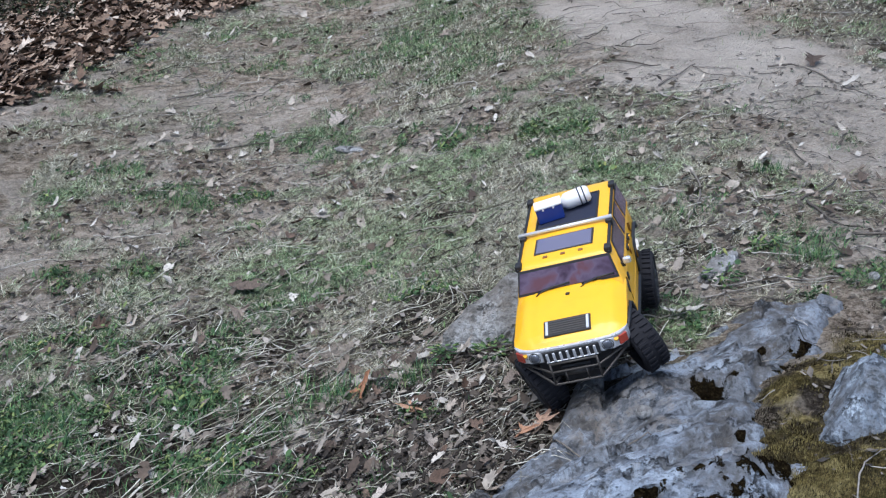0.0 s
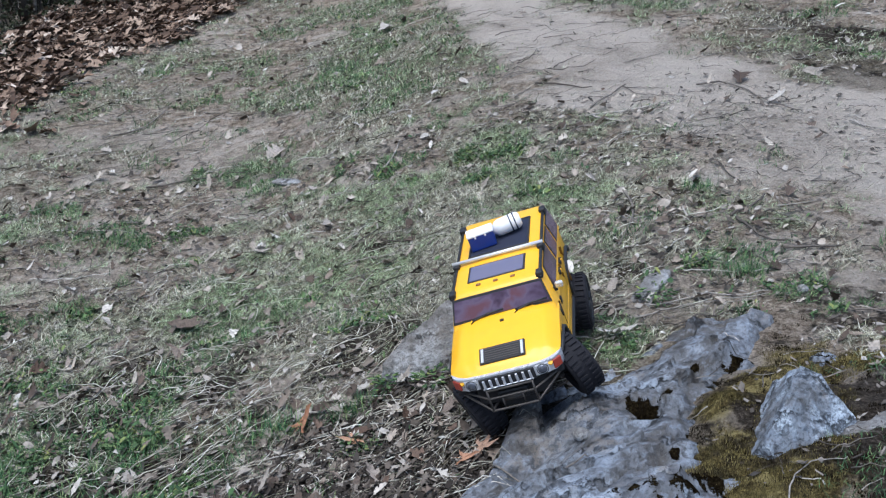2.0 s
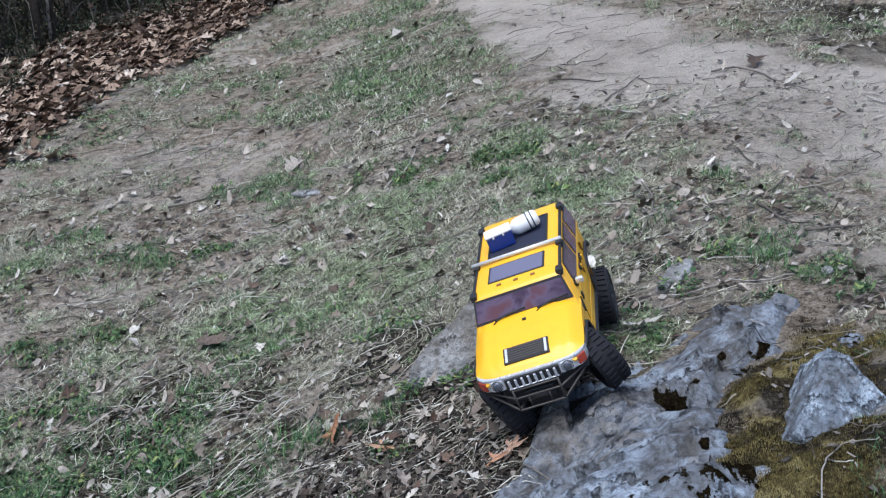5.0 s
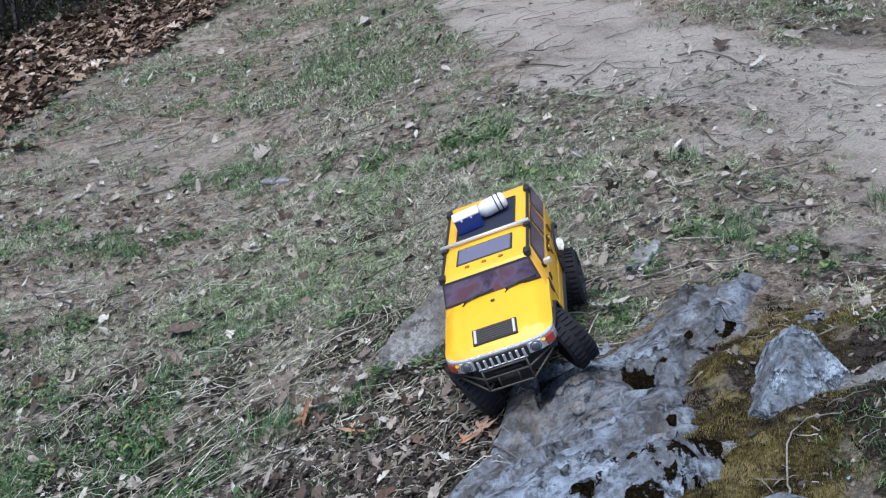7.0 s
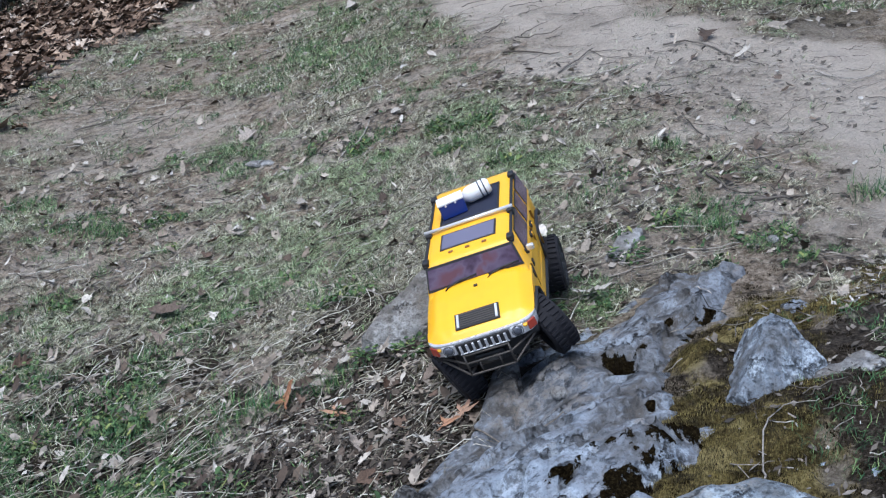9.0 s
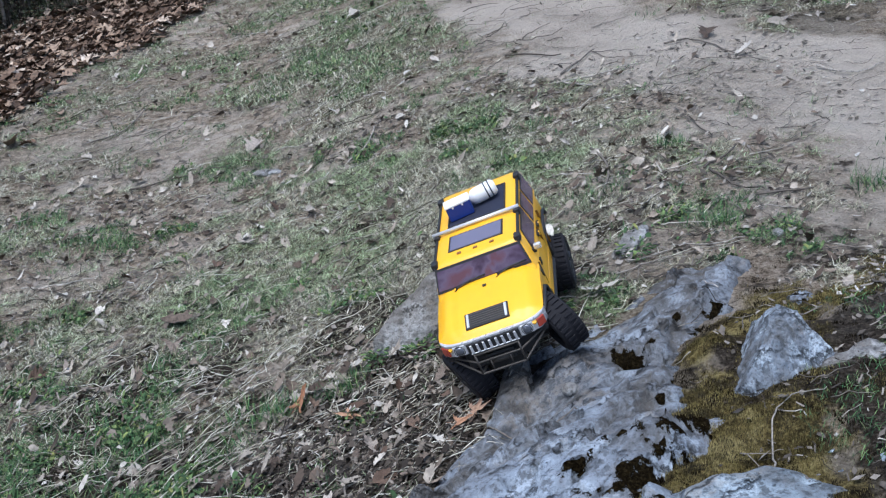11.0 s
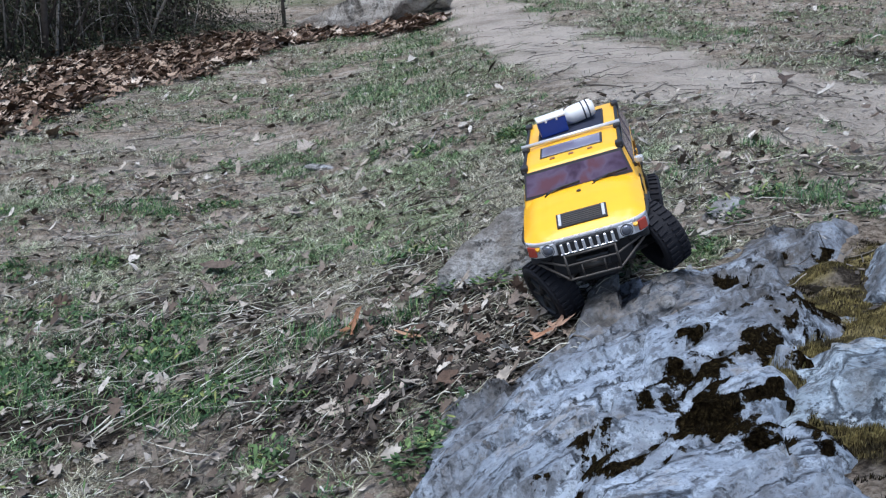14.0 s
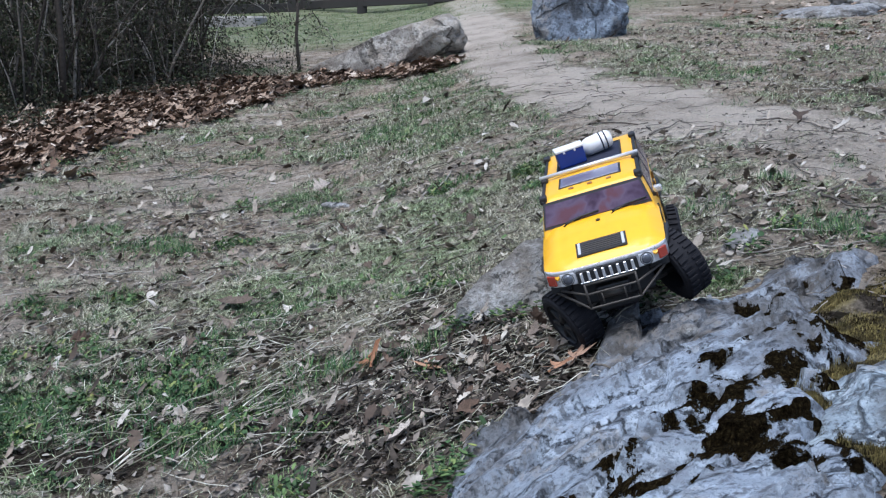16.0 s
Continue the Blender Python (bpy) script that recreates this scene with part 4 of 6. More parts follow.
    child("roof_bar", tube_mesh("roof_bar", [tube([(-0.098, -0.046, 0.1690), (0.098, -0.046, 0.1690)], 0.0040, 10)], SILVER), t, "silver roof bar")
    # bonnet vent, lying on the slope of the bonnet
    vent = new("bonnet_vent", None)
    vent.parent = t
    tagged(vent, "dark slatted bonnet vent with silver ends")
    vent.matrix_basis = pose(0, 0.2165, 0.0940, -17.5)
    part("vent_frame", box_bm(-0.0455, 0.0455, -0.0195, 0.0195, -0.003, 0.0018, 0.001, 1), BLACK, vent)
    for x in (-0.0395, 0.0395):
        part("vent_bar", box_bm(x - 0.0026, x + 0.0026, -0.0165, 0.0165, 0.001, 0.0034, 0.0008, 1), SILVER, vent)
    for k in range(6):
        part("vent_slat", box_bm(-0.0345, 0.0345, -0.0155 + 0.0055 * k, -0.0125 + 0.0055 * k, 0.001, 0.0030, 0.0004, 1), STEEL, vent)

    # front: a chrome panel wrapped round the nose
    def wrap(plan, z0, z1, thick, bevel=0.0015):
        bm = bmesh.new()
        outer = [(Vector((x, y, 0))) for x, y in plan]
        inner = [Vector((x * 0.985, y - thick, 0)) for x, y in plan]
        rows = [[bm.verts.new((p.x, p.y, z)) for p in outer] for z in (z0, z1)] + [[bm.verts.new((p.x, p.y, z)) for p in inner] for z in (z1, z0)]
        for a, b in zip(rows, rows[1:] + rows[:1]):
            for i in range(len(plan) - 1):
                bm.faces.new((a[i], a[i + 1], b[i + 1], b[i]))
        for i in (0, -1):
            bm.faces.new([r[i] for r in rows])
        bmesh.ops.recalc_face_normals(bm, faces=bm.faces)
        bmesh.ops.bevel(bm, geom=[e for e in bm.edges if abs(e.calc_face_angle(0)) > 0.6], offset=bevel, segments=2, affect="EDGES", profile=0.5)
        return bm

    nose = [(-0.1100, 0.2190), (-0.1060, 0.2330), (-0.0960, 0.2450), (-0.0800, 0.2510), (-0.0500, 0.2550), (0.0, 0.2560), (0.0500, 0.2550), (0.0800, 0.2510), (0.0960, 0.2450), (0.1060, 0.2330), (0.1100, 0.2190)]
    crisp(part("front_panel", wrap(nose, 0.0475, 0.0725, 0.010), CHROME, t, "chrome front panel wrapped round the nose"))
    crisp(part("nose_strip", wrap([(x, y + 0.0012) for x, y in nose], 0.0700, 0.0752, 0.010, 0.001), CHROME, t, "bright chrome strip under the bonnet edge"))
    grille = part("grille", box_bm(-0.0545, 0.0545, 0.250, 0.2585, 0.0440, 0.0700, 0.003), BLACK, t, "black grille with chrome bars")
    for k in range(8):
        x = -0.0455 + 0.013 * k
        part("grille_bar", box_bm(x - 0.0026, x + 0.0026, 0.255, 0.2606, 0.0478, 0.0668, 0.0012, 1), CHROME, grille)
    part("grille_lip", box_bm(-0.0500, 0.0500, 0.256, 0.2600, 0.0465, 0.0490, 0.0008, 1), CHROME, grille)
    for s in (-1, 1):
        lamp = new("headlight", None)
        lamp.parent = t
        tagged(lamp, "square chrome headlight with a round lens")
        lamp.matrix_basis = pose(s * 0.0700, 0.2525, 0.0595, 0, 0, -s * 8)
        part("bezel", box_bm(-0.0135, 0.0135, -0.003, 0.0022, -0.0115, 0.0115, 0.002), SILVER, lamp)
        v, f = lathe([(0.0, 0.0052), (0.0055, 0.0046), (0.0088, 0.0030), (0.0094, 0.0), (0.0094, -0.002)], 20)
        child("lens", mesh_from("lens", [(q[1], q[0], q[2]) for q in v], f, LENS, True), lamp, "round headlight lens")
        v, f = lathe([(0.0094, 0.0018), (0.0112, 0.0030), (0.0118, 0.0018), (0.0094, 0.0018)], 20)
        child("ring", mesh_from("ring", [(q[1], q[0], q[2]) for q in v], f, BLACK, True), lamp)
        corner = part("turn_light", box_bm(-0.0095, 0.0095, -0.002, 0.0024, -0.0095, 0.0095, 0.0015), RED, t, "red corner light")
        corner.matrix_basis = pose(s * 0.0990, 0.2420, 0.0600, 0, 0, -s * 42)
        part("lower_wing", box_bm(s * 0.088 - 0.018, s * 0.088 + 0.018, 0.222, 0.238, 0.034, 0.048, 0.003), BLACK, t)
    # bumper, chassis and axles
    bars = [([(-0.102, 0.230, 0.040), (-0.045, 0.262, 0.026), (0.045, 0.262, 0.026), (0.102, 0.230, 0.040)], 0.0032), ([(-0.045, 0.262, 0.046), (-0.045, 0.264, 0.000)], 0.003),
            ([(0.045, 0.262, 0.046), (0.045, 0.264, 0.000)], 0.003), ([(-0.100, 0.232, 0.036), (-0.045, 0.264, 0.000), (0.045, 0.264, 0.000), (0.100, 0.232, 0.036)], 0.0034),
            ([(-0.045, 0.262, 0.044), (0.045, 0.262, 0.044)], 0.003), ([(-0.036, 0.20, -0.012), (-0.045, 0.262, 0.002)], 0.0035), ([(0.036, 0.20, -0.012), (0.045, 0.262, 0.002)], 0.0035), ([(-0.020, 0.262, 0.026), (-0.020, 0.264, 0.000)], 0.002), ([(0.020, 0.262, 0.026), (0.020, 0.264, 0.000)], 0.002)]
    for p, r in bars:
        child("bumper_tube", tube_mesh("bumper_tube", [tube(p, r * 0.72, 8)], STEEL), t, "dull steel bumper tube")
    winch = part("winch", box_bm(-0.030, 0.030, 0.226, 0.250, 0.004, 0.030, 0.004), BLACK, t)
    child("drum", tube_mesh("drum", [tube([(-0.022, 0.252, 0.016), (0.022, 0.252, 0.016)], 0.007, 10)], STEEL), winch)
    part("chassis", box_bm(-0.036, 0.036, -0.215, 0.215, -0.030, 0.004, 0.003, 1), BLACK, t)
    # Black blocks added between the wheels to darken the underside.
    part("shade_block", box_bm(-0.072, 0.072, 0.108, 0.234, -0.004, 0.060, 0.004, 1), BLACK, t)
    part("rear_shade_block", box_bm(-0.072, 0.072, -0.236, -0.100, -0.004, 0.060, 0.004, 1), BLACK, t)
    part("floor_shade_block", box_bm(-0.092, 0.092, -0.100, 0.104, -0.016, 0.010, 0.004, 1), BLACK, t)
    part("gearbox", box_bm(-0.028, 0.028, -0.05, 0.06, -0.052, -0.028, 0.005), BLACK, t)
    part("rear_bumper", box_bm(-0.088, 0.088, -0.266, -0.248, 0.020, 0.038, 0.004), BLACK, t)
    for y, tilt, az in ((0.174, FRONT_TILT, FRONT_Z), (-0.168, REAR_TILT, REAR_Z)):
        ax = tagged(new("axle"), "")
        ax.parent = t
        ax.matrix_basis = pose(FRONT_SHIFT if y > 0 else 0, y, az, 0, tilt, 0)
        child("axle_tube", tube_mesh("axle_tube", [tube([(-0.10, 0, 0), (0.10, 0, 0)], 0.0085, 10), tube([(0.018, -0.018, 0), (0.018, 0.024, 0)], [0.014, 0.018], 10)], BLACK), ax)
        child("steering_link", tube_mesh("steering_link", [tube([(-0.085, 0.026 if y > 0 else -0.026, 0.002), (0.085, 0.026 if y > 0 else -0.026, 0.004)], 0.0028, 6)], STEEL), ax)
        for s in (-1, 1):
            child("suspension_link", tube_mesh("suspension_link", [tube([(s * 0.04, 0, -0.006), (s * 0.03, -0.11 if y > 0 else 0.11, 0.012)], 0.003, 6)], STEEL), ax)
            child("shock_absorber", tube_mesh("shock_absorber", [tube([(s * 0.052, 0, 0.004), (s * 0.040, -0.012, 0.04)], 0.0065, 8), tube([(s * 0.046, 0, 0.03), (s * 0.038, -0.016, 0.075)], 0.0035, 8)], BLACK), ax)
    for y, tilt, az, steer in ((0.174, FRONT_TILT, FRONT_Z, 29), (-0.168, REAR_TILT, REAR_Z, 0)):
        for s in (-1, 1):
            k = radians(tilt)
            wheel(t, ((FRONT_SHIFT if y > 0 else 0) + s * 0.107 * math.cos(k), y, az - s * 0.107 * math.sin(k)), (0, tilt, steer), s)
    return t


FRONT_TILT, REAR_TILT, FRONT_Z, REAR_Z, FRONT_SHIFT = 13.0, -6.0, -0.018, -0.046, -0.012
truck = toy_truck()
TRUCK_AT = pose(0.312, 2.205, 0.341, -8.5, 17.2, 170.0)
truck.matrix_world = TRUCK_AT


def roof_load():
    """The load on the roof: a blue box with a white lid, and a white canister with dark bands lying against it."""
    c = tagged(new("toy_cooler"), "small blue box with a white lid standing on the truck roof", "toy box")
    part("box", box_bm(-0.028, 0.028, -0.017, 0.017, 0, 0.034, 0.003), BLUE, c)
    part("lid", box_bm(-0.0295, 0.0295, -0.0185, 0.0185, 0.033, 0.038, 0.002), WHITE, c, "white lid")
    for x in (-0.010, 0.012):
        part("latch", box_bm(x - 0.002, x + 0.002, 0.0165, 0.0190, 0.029, 0.036, 0.0008, 1), WHITE, c)
    c.matrix_world = TRUCK_AT @ pose(0.033, -0.108, 0.164, 0, 0, 10)
    k = tagged(new("toy_canister"), "small white canister with two dark bands lying on the truck roof", "toy canister")
    v, f = lathe([(0.0, -0.034), (0.012, -0.034), (0.0165, -0.030), (0.0185, -0.024), (0.0185, 0.014), (0.0165, 0.022), (0.0105, 0.028), (0.0085, 0.034), (0.0, 0.035)], 28)
    child("shell", mesh_from("shell", v, f, WHITE, True), k)
    for x in (-0.021, -0.011):
        child("band", mesh_from("band", *lathe([(0.0184, x - 0.0014), (0.0192, x - 0.0014), (0.0192, x + 0.0014), (0.0184, x + 0.0014)], 28), NAVY), k)
    child("cap", mesh_from("cap", *lathe([(0.0, 0.042), (0.007, 0.042), (0.0085, 0.040), (0.0085, 0.033)], 20), WHITE, True), k)
    k.matrix_world = TRUCK_AT @ pose(-0.020, -0.138, 0.184, 0, 4, 12) @ Matrix.Scale(0.98, 4)


roof_load()


# ---- far things ----
def fence(a, b, height, posts):
    f = tagged(new("timber_fence"), "low dark weathered timber fence across the lawn", "fence")
    a, b = Vector(a), Vector(b)
    for i in range(posts):
        p = a.lerp(b, i / (posts - 1))
        part("post", box_bm(p.x - 0.07, p.x + 0.07, p.y - 0.07, p.y + 0.07, p.z - 0.1, p.z + height + 0.06, 0.01, 1), TIMBER, f)
    for k in range(4):
        h = 0.005 + k * (height - 0.1) / 3.5
        w = (b - a).normalized().cross(Vector((0, 0, 1))) * 0.03
        up = Vector((0, 0, 0.13))
        lo = [a + w + Vector((0, 0, h)), b + w + Vector((0, 0, h)), b - w + Vector((0, 0, h)), a - w + Vector((0, 0, h))]
        part("rail", hexa_bm(lo, [q + up for q in lo], 0.008, 1), TIMBER, f)
    return f


def gz(x, y):
    return float(ground_z(np.array([x]), np.array([y]))[0]) if not (-7 < x < 8 and 4.5 < y < 20) else float(far_top(x, y))


fence((-1.9, 19.0, gz(-1.9, 19.0)), (1.1, 14.4, gz(1.1, 14.4)), 0.9, 4)
fence((-6.5, 16.0, gz(-6.5, 16.0)), (-2.0, 18.4, gz(-2.0, 18.4)), 0.9, 4)
slab = part("paving_slab", box_bm(-3.4, -2.1, 15.0, 16.2, 0.62, 0.80, 0.02, 1), CONCRETE, None)
tagged(slab, "pale concrete slab in front of the fence", "paving")


# ---- thicket ----
def shrub(at, spread, height, seed, leafy, front):
    """Upright stems, long arching canes that sag to the ground, fine twigs and a haze of small dull leaves."""
    rng = random.Random(seed)
    s = tagged(new("shrub"), "tangled leafless shrub of grey-brown canes over fallen leaves" if leafy < 0.55 else "dense tangled shrub with small dull green leaves", "shrub", "thicket")
    z0 = gz(*at)
    stems, canes, twigs, tips = [], [], [], []

    def wander(p, way, n, step, wob, sag, r, taper=0.86):
        pts, rad = [p.copy()], [r]
        for k in range(n):
            way = (way + Vector((rng.gauss(0, wob), rng.gauss(0, wob), rng.gauss(-sag * k, wob * 0.6)))).normalized()
            p = p + way * step * rng.uniform(0.8, 1.2)
            p.z = max(p.z, z0 + 0.02)
            pts.append(p.copy()), rad.append(rad[-1] * taper)
        return pts, rad

    for i in range(22):
        a, r = rng.uniform(0, 6.28), spread * math.sqrt(rng.random())
        p = Vector((at[0] + r * math.cos(a), at[1] + r * math.sin(a), 0))
        p.z = gz(p.x, p.y) - 0.03
        pts, rad = wander(p, Vector((rng.gauss(0, 0.2), rng.gauss(0, 0.2), 1)), 8, height / 8, 0.13, 0.0, rng.uniform(0.004, 0.014))
        stems.append(tube(pts, rad, 5))
        tips += pts[:6]
    for i in range(34):
        p = rng.choice(tips).copy()
        pts, rad = wander(p, Vector((rng.gauss(0, 1), rng.gauss(0, 1), rng.gauss(0.6, 0.4))), 10, 0.10, 0.22, 0.10, rng.uniform(0.0025, 0.005), 0.9)
        canes.append(tube(pts, rad, 4))
        tips += pts
    for i in range(420):
        q = rng.choice(tips).copy()
        pts, rad = wander(q, Vector((rng.gauss(0, 1), rng.gauss(0, 1), rng.gauss(0, 0.6))), 4, rng.uniform(0.025, 0.07), 0.4, 0.05, 0.002, 0.8)
        twigs.append(tube(pts, rad, 3))
    if front:
        for piece in stems:
            child("stem", tube_mesh("stem", [piece], STEM), s)
        for piece in canes:
            child("cane", tube_mesh("cane", [piece], STEM), s)
    else:
        tagged(child("stem_rest", tube_mesh("stem_rest", stems + canes, BARK), s), kind="stuff")
    tagged(child("twig_haze", tube_mesh("twig_haze", twigs, BARK), s), kind="stuff")
    n = int(6500 * leafy)
    g = np.random.default_rng(seed)
    q = np.array([tuple(t) for t in tips])[g.integers(0, len(tips), n)] + g.normal(0, 0.05, (n, 3))
    q[:, 2] = np.maximum(q[:, 2], z0 + 0.01)
    a = g.normal(0, 1, (n, 3)) + (0, 0, -0.3)
    a /= np.linalg.norm(a, axis=1, keepdims=True)
    w = np.cross(a, g.normal(0, 1, (n, 3)))
    w *= g.uniform(0.004, 0.010, (n, 1)) / np.linalg.norm(w, axis=1, keepdims=True)
    a *= g.uniform(0.012, 0.034, (n, 1))
    v = np.stack([q, q + a * 0.5 + w, q + a, q + a * 0.5 - w], 1).reshape(-1, 3)
    tagged(child("foliage", mesh_from("foliage", v, np.arange(4 * n).reshape(-1, 4), EVERGREEN), s), kind="stuff")
    return s


for i, (x, y, r, h, g) in enumerate([(-2.75, 7.3, 0.42, 1.9, 1.6), (-3.3, 6.6, 0.5, 2.0, 1.8), (-2.35, 8.3, 0.42, 1.9, 1.0), (-2.15, 9.0, 0.36, 1.8, 0.8), (-3.0, 8.6, 0.5, 2.1, 1.6), (-2.2, 9.7, 0.3, 1.7, 1.3), (-1.85, 9.1, 0.16, 1.5, 0.25), (-2.15, 8.75, 0.3, 1.6, 0.9), (-2.5, 7.95, 0.3, 1.6, 0.5),
                                     (-2.5, 9.8, 0.5, 2.1, 2.0), (-3.6, 9.6, 0.6, 2.2, 2.0), (-4.2, 7.8, 0.6, 2.2, 1.0), (-3.1, 11.2, 0.6, 2.2, 2.0), (-4.6, 10.4, 0.7, 2.3, 1.0), (-5.6, 9.0, 0.8, 2.4, 1.0), (-4.4, 6.2, 0.6, 2.2, 1.0)]):
    shrub((x, y), r, h, 100 + i, g, i < 9)


def tree(x, y, r, h, seed):
    rng = random.Random(seed)
    t = tagged(new("tree"), "bare dark tree trunk behind the thicket", "tree", "trees")
    z = gz(x, y)
    pts = [(x + rng.gauss(0, 0.02) * k, y + rng.gauss(0, 0.02) * k, z - 0.1 + h * k / 7) for k in range(8)]
    child("trunk", tube_mesh("trunk", [tube(pts, [r * (1.25 if k == 0 else 1 - 0.09 * k) for k in range(8)], 10)], BARK), t)
    limbs = []
    for k in range(14):
        p = Vector(pts[rng.randrange(2, 7)])
        w = Vector((rng.gauss(0, 1), rng.gauss(0, 1), rng.uniform(0.2, 0.9))).normalized()
        q = [p + w * 0.5 * i + Vector((rng.gauss(0, 0.08), rng.gauss(0, 0.08), 0.05 * i)) for i in range(5)]
        limbs.append(tube(q, [r * 0.35 * (1 - 0.2 * i) for i in range(5)], 6))
    child("limbs", tube_mesh("limbs", limbs, BARK), t)
    return t


for i, (x, y, r, h) in enumerate([(-2.32, 7.55, 0.022, 3.2), (-1.0, 9.35, 0.014, 2.6), (-5.2, 12.5, 0.16, 7), (-7.5, 10.5, 0.2, 8), (-6.8, 15, 0.2, 8), (-3.9, 13.5, 0.12, 7), (-9, 19, 0.25, 9), (-3.2, 21, 0.2, 9), (1.2, 22, 0.22, 9), (5.5, 23, 0.25, 9), (-6, 24, 0.3, 9), (9, 21, 0.25, 9)]):
    tree(x, y, r, h, 300 + i)


def hedge(pts, seed):
    """Far woodland edge: many stems and leaves, too far to count."""
    rng = random.Random(seed)
    pieces, v, f = [], [], []
    for (ax, ay), (bx, by) in zip(pts, pts[1:]):
        for k in range(160):
            u = rng.random()
            x, y = ax + (bx - ax) * u + rng.gauss(0, 0.5), ay + (by - ay) * u + rng.gauss(0, 0.5)
            z = gz(x, y)
            p = [(x, y, z - 0.1)]
            for m in range(4):
                p.append((p[-1][0] + rng.gauss(0, 0.15), p[-1][1] + rng.gauss(0, 0.15), p[-1][2] + rng.uniform(0.4, 0.8)))
            pieces.append(tube(p, [0.03, 0.025, 0.02, 0.014, 0.006], 4))
            for j in range(40):
                q = Vector(rng.choice(p)) + Vector((rng.gauss(0, 0.3), rng.gauss(0, 0.3), rng.gauss(0, 0.3)))
                a = Vector((rng.gauss(0, 1), rng.gauss(0, 1), rng.gauss(0, 1))).normalized()
                b = a.orthogonal().normalized() * 0.05
                a = a * 0.14
                o = len(v)
                v += [tuple(q), tuple(q + a * 0.5 + b), tuple(q + a), tuple(q + a * 0.5 - b)]
                f.append((o, o + 1, o + 2, o + 3))
    w = tagged(new("woodland"), "dark woodland edge behind the lawn", "woodland", kind="stuff")
    child("stems", tube_mesh("stems", pieces, BARK), w)
    child("leaves", mesh_from("leaves", v, f, EVERGREEN), w)


hedge([(-9, 7), (-9.5, 13), (-8, 20), (0, 23.5), (9, 22), (14, 17)], 41)

# ---- litter, leaves and twigs ----
def leaf_shape(seed, lobes=5, deep=0.4, slim=0.62):
    """A dry leaf, one unit long: ragged lobes along both sides of the rib, curled and crumpled."""
    rng = random.Random(seed)
    curl, twist, fold = rng.uniform(-0.4, 0.8), rng.uniform(-0.5, 0.5), rng.uniform(0.2, 0.9)
    n = 2 * lobes + 2
    v, f = [], []
    for k in range(n + 1):
        t = k / n
        wide = slim * 0.5 * math.sin(math.pi * min(t * 0.9 + 0.06, 1.0)) ** 0.8
        for s in (-1, 0, 1):
            w = wide * (1 - deep * (k % 2)) * rng.uniform(0.75, 1.2)
            x, y = t - 0.5 + (0.10 * abs(s) if k % 2 == 0 else 0.0) + rng.uniform(-0.02, 0.02), s * w
            v.append((x, y, curl * x * x + fold * abs(y) * 0.8 + twist * x * y + rng.uniform(-0.03, 0.03)))
    for k in range(n):
        o = 3 * k
        f += [(o, o + 3, o + 4), (o, o + 4, o + 1), (o + 1, o + 4, o + 5), (o + 1, o + 5, o + 2)]
    m = len(v)
    v += [(-0.5, 0.010, v[1][2]), (-0.5, -0.010, v[1][2]), (-0.72, 0.02, v[1][2] + 0.05)]
    f.append((m, m + 1, m + 2))
    return v, f


SHAPES = [leaf_shape(1, 3, 0.5, 0.85), leaf_shape(2, 3, 0.4, 0.7), leaf_shape(3, 3, 0.15, 0.5), leaf_shape(4, 3, 0.35, 0.8), leaf_shape(5, 3, 0.3, 0.5), leaf_shape(6, 2, 0.1, 0.36)]
def lobed_leaf(seed, lobes=5):
    """A dry leaf with pointed lobes spread like fingers round the stalk, cupped and crumpled."""
    rng = random.Random(seed)
    v, f = [(0, 0, 0.0)], []
    reach = [0.36, 0.50, 0.62, 0.52, 0.38] if lobes == 5 else [0.40, 0.60, 0.42]
    rim = []
    for i in range(lobes):
        a = radians(-118 + 236 * i / (lobes - 1)) + rng.gauss(0, 0.06)
        r = reach[i] * rng.uniform(0.9, 1.1)
        for da, k in ((-0.30, 0.48), (-0.17, 0.74), (-0.05, 0.70), (0.0, 1.0), (0.06, 0.72), (0.18, 0.70), (0.29, 0.46)):
            q = r * k * rng.uniform(0.93, 1.07)
            rim.append((q * math.cos(a + da), q * math.sin(a + da), 0.55 * q * q * rng.uniform(0.3, 1.2) + rng.uniform(-0.025, 0.025)))
        if i < lobes - 1:
            a2 = a + radians(118 / (lobes - 1))
            rim.append((0.17 * math.cos(a2), 0.17 * math.sin(a2), 0.02))
    v += rim
    f = [(0, i, i + 1) for i in range(1, len(rim))]
    o = len(v)
    v += [(0, 0.012, 0), (0, -0.012, 0), (-0.42, 0.05, 0.04)]
    f.append((o, o + 1, o + 2))
    return v, f


LOBED = [lobed_leaf(11), lobed_leaf(12), lobed_leaf(13, 3)]
LEAF_MESH = {m: [mesh_from("leaf", v, f, m) for v, f in SHAPES + LOBED] for m in (LEAF_ANY, LEAF_RUST, LEAF_PALE, LEAF_ORANGE)}
LEAF_LABEL = {LEAF_ANY: "dry tan leaf lying on the ground", LEAF_RUST: "curled rust-brown leaf lying on the ground", LEAF_PALE: "bleached pale leaf lying on the ground", LEAF_ORANGE: "large orange-brown lobed leaf lying beside the outcrop"}


def top(x, y):
    return float(near_top(x, y) if y < 5.1 else far_top(x, y))


def slope(x, y):
    e = 0.02
    return math.degrees(math.atan((top(x, y + e) - top(x, y - e)) / (2 * e))), -math.degrees(math.atan((top(x + e, y) - top(x - e, y)) / (2 * e)))


lrng = random.Random(5)


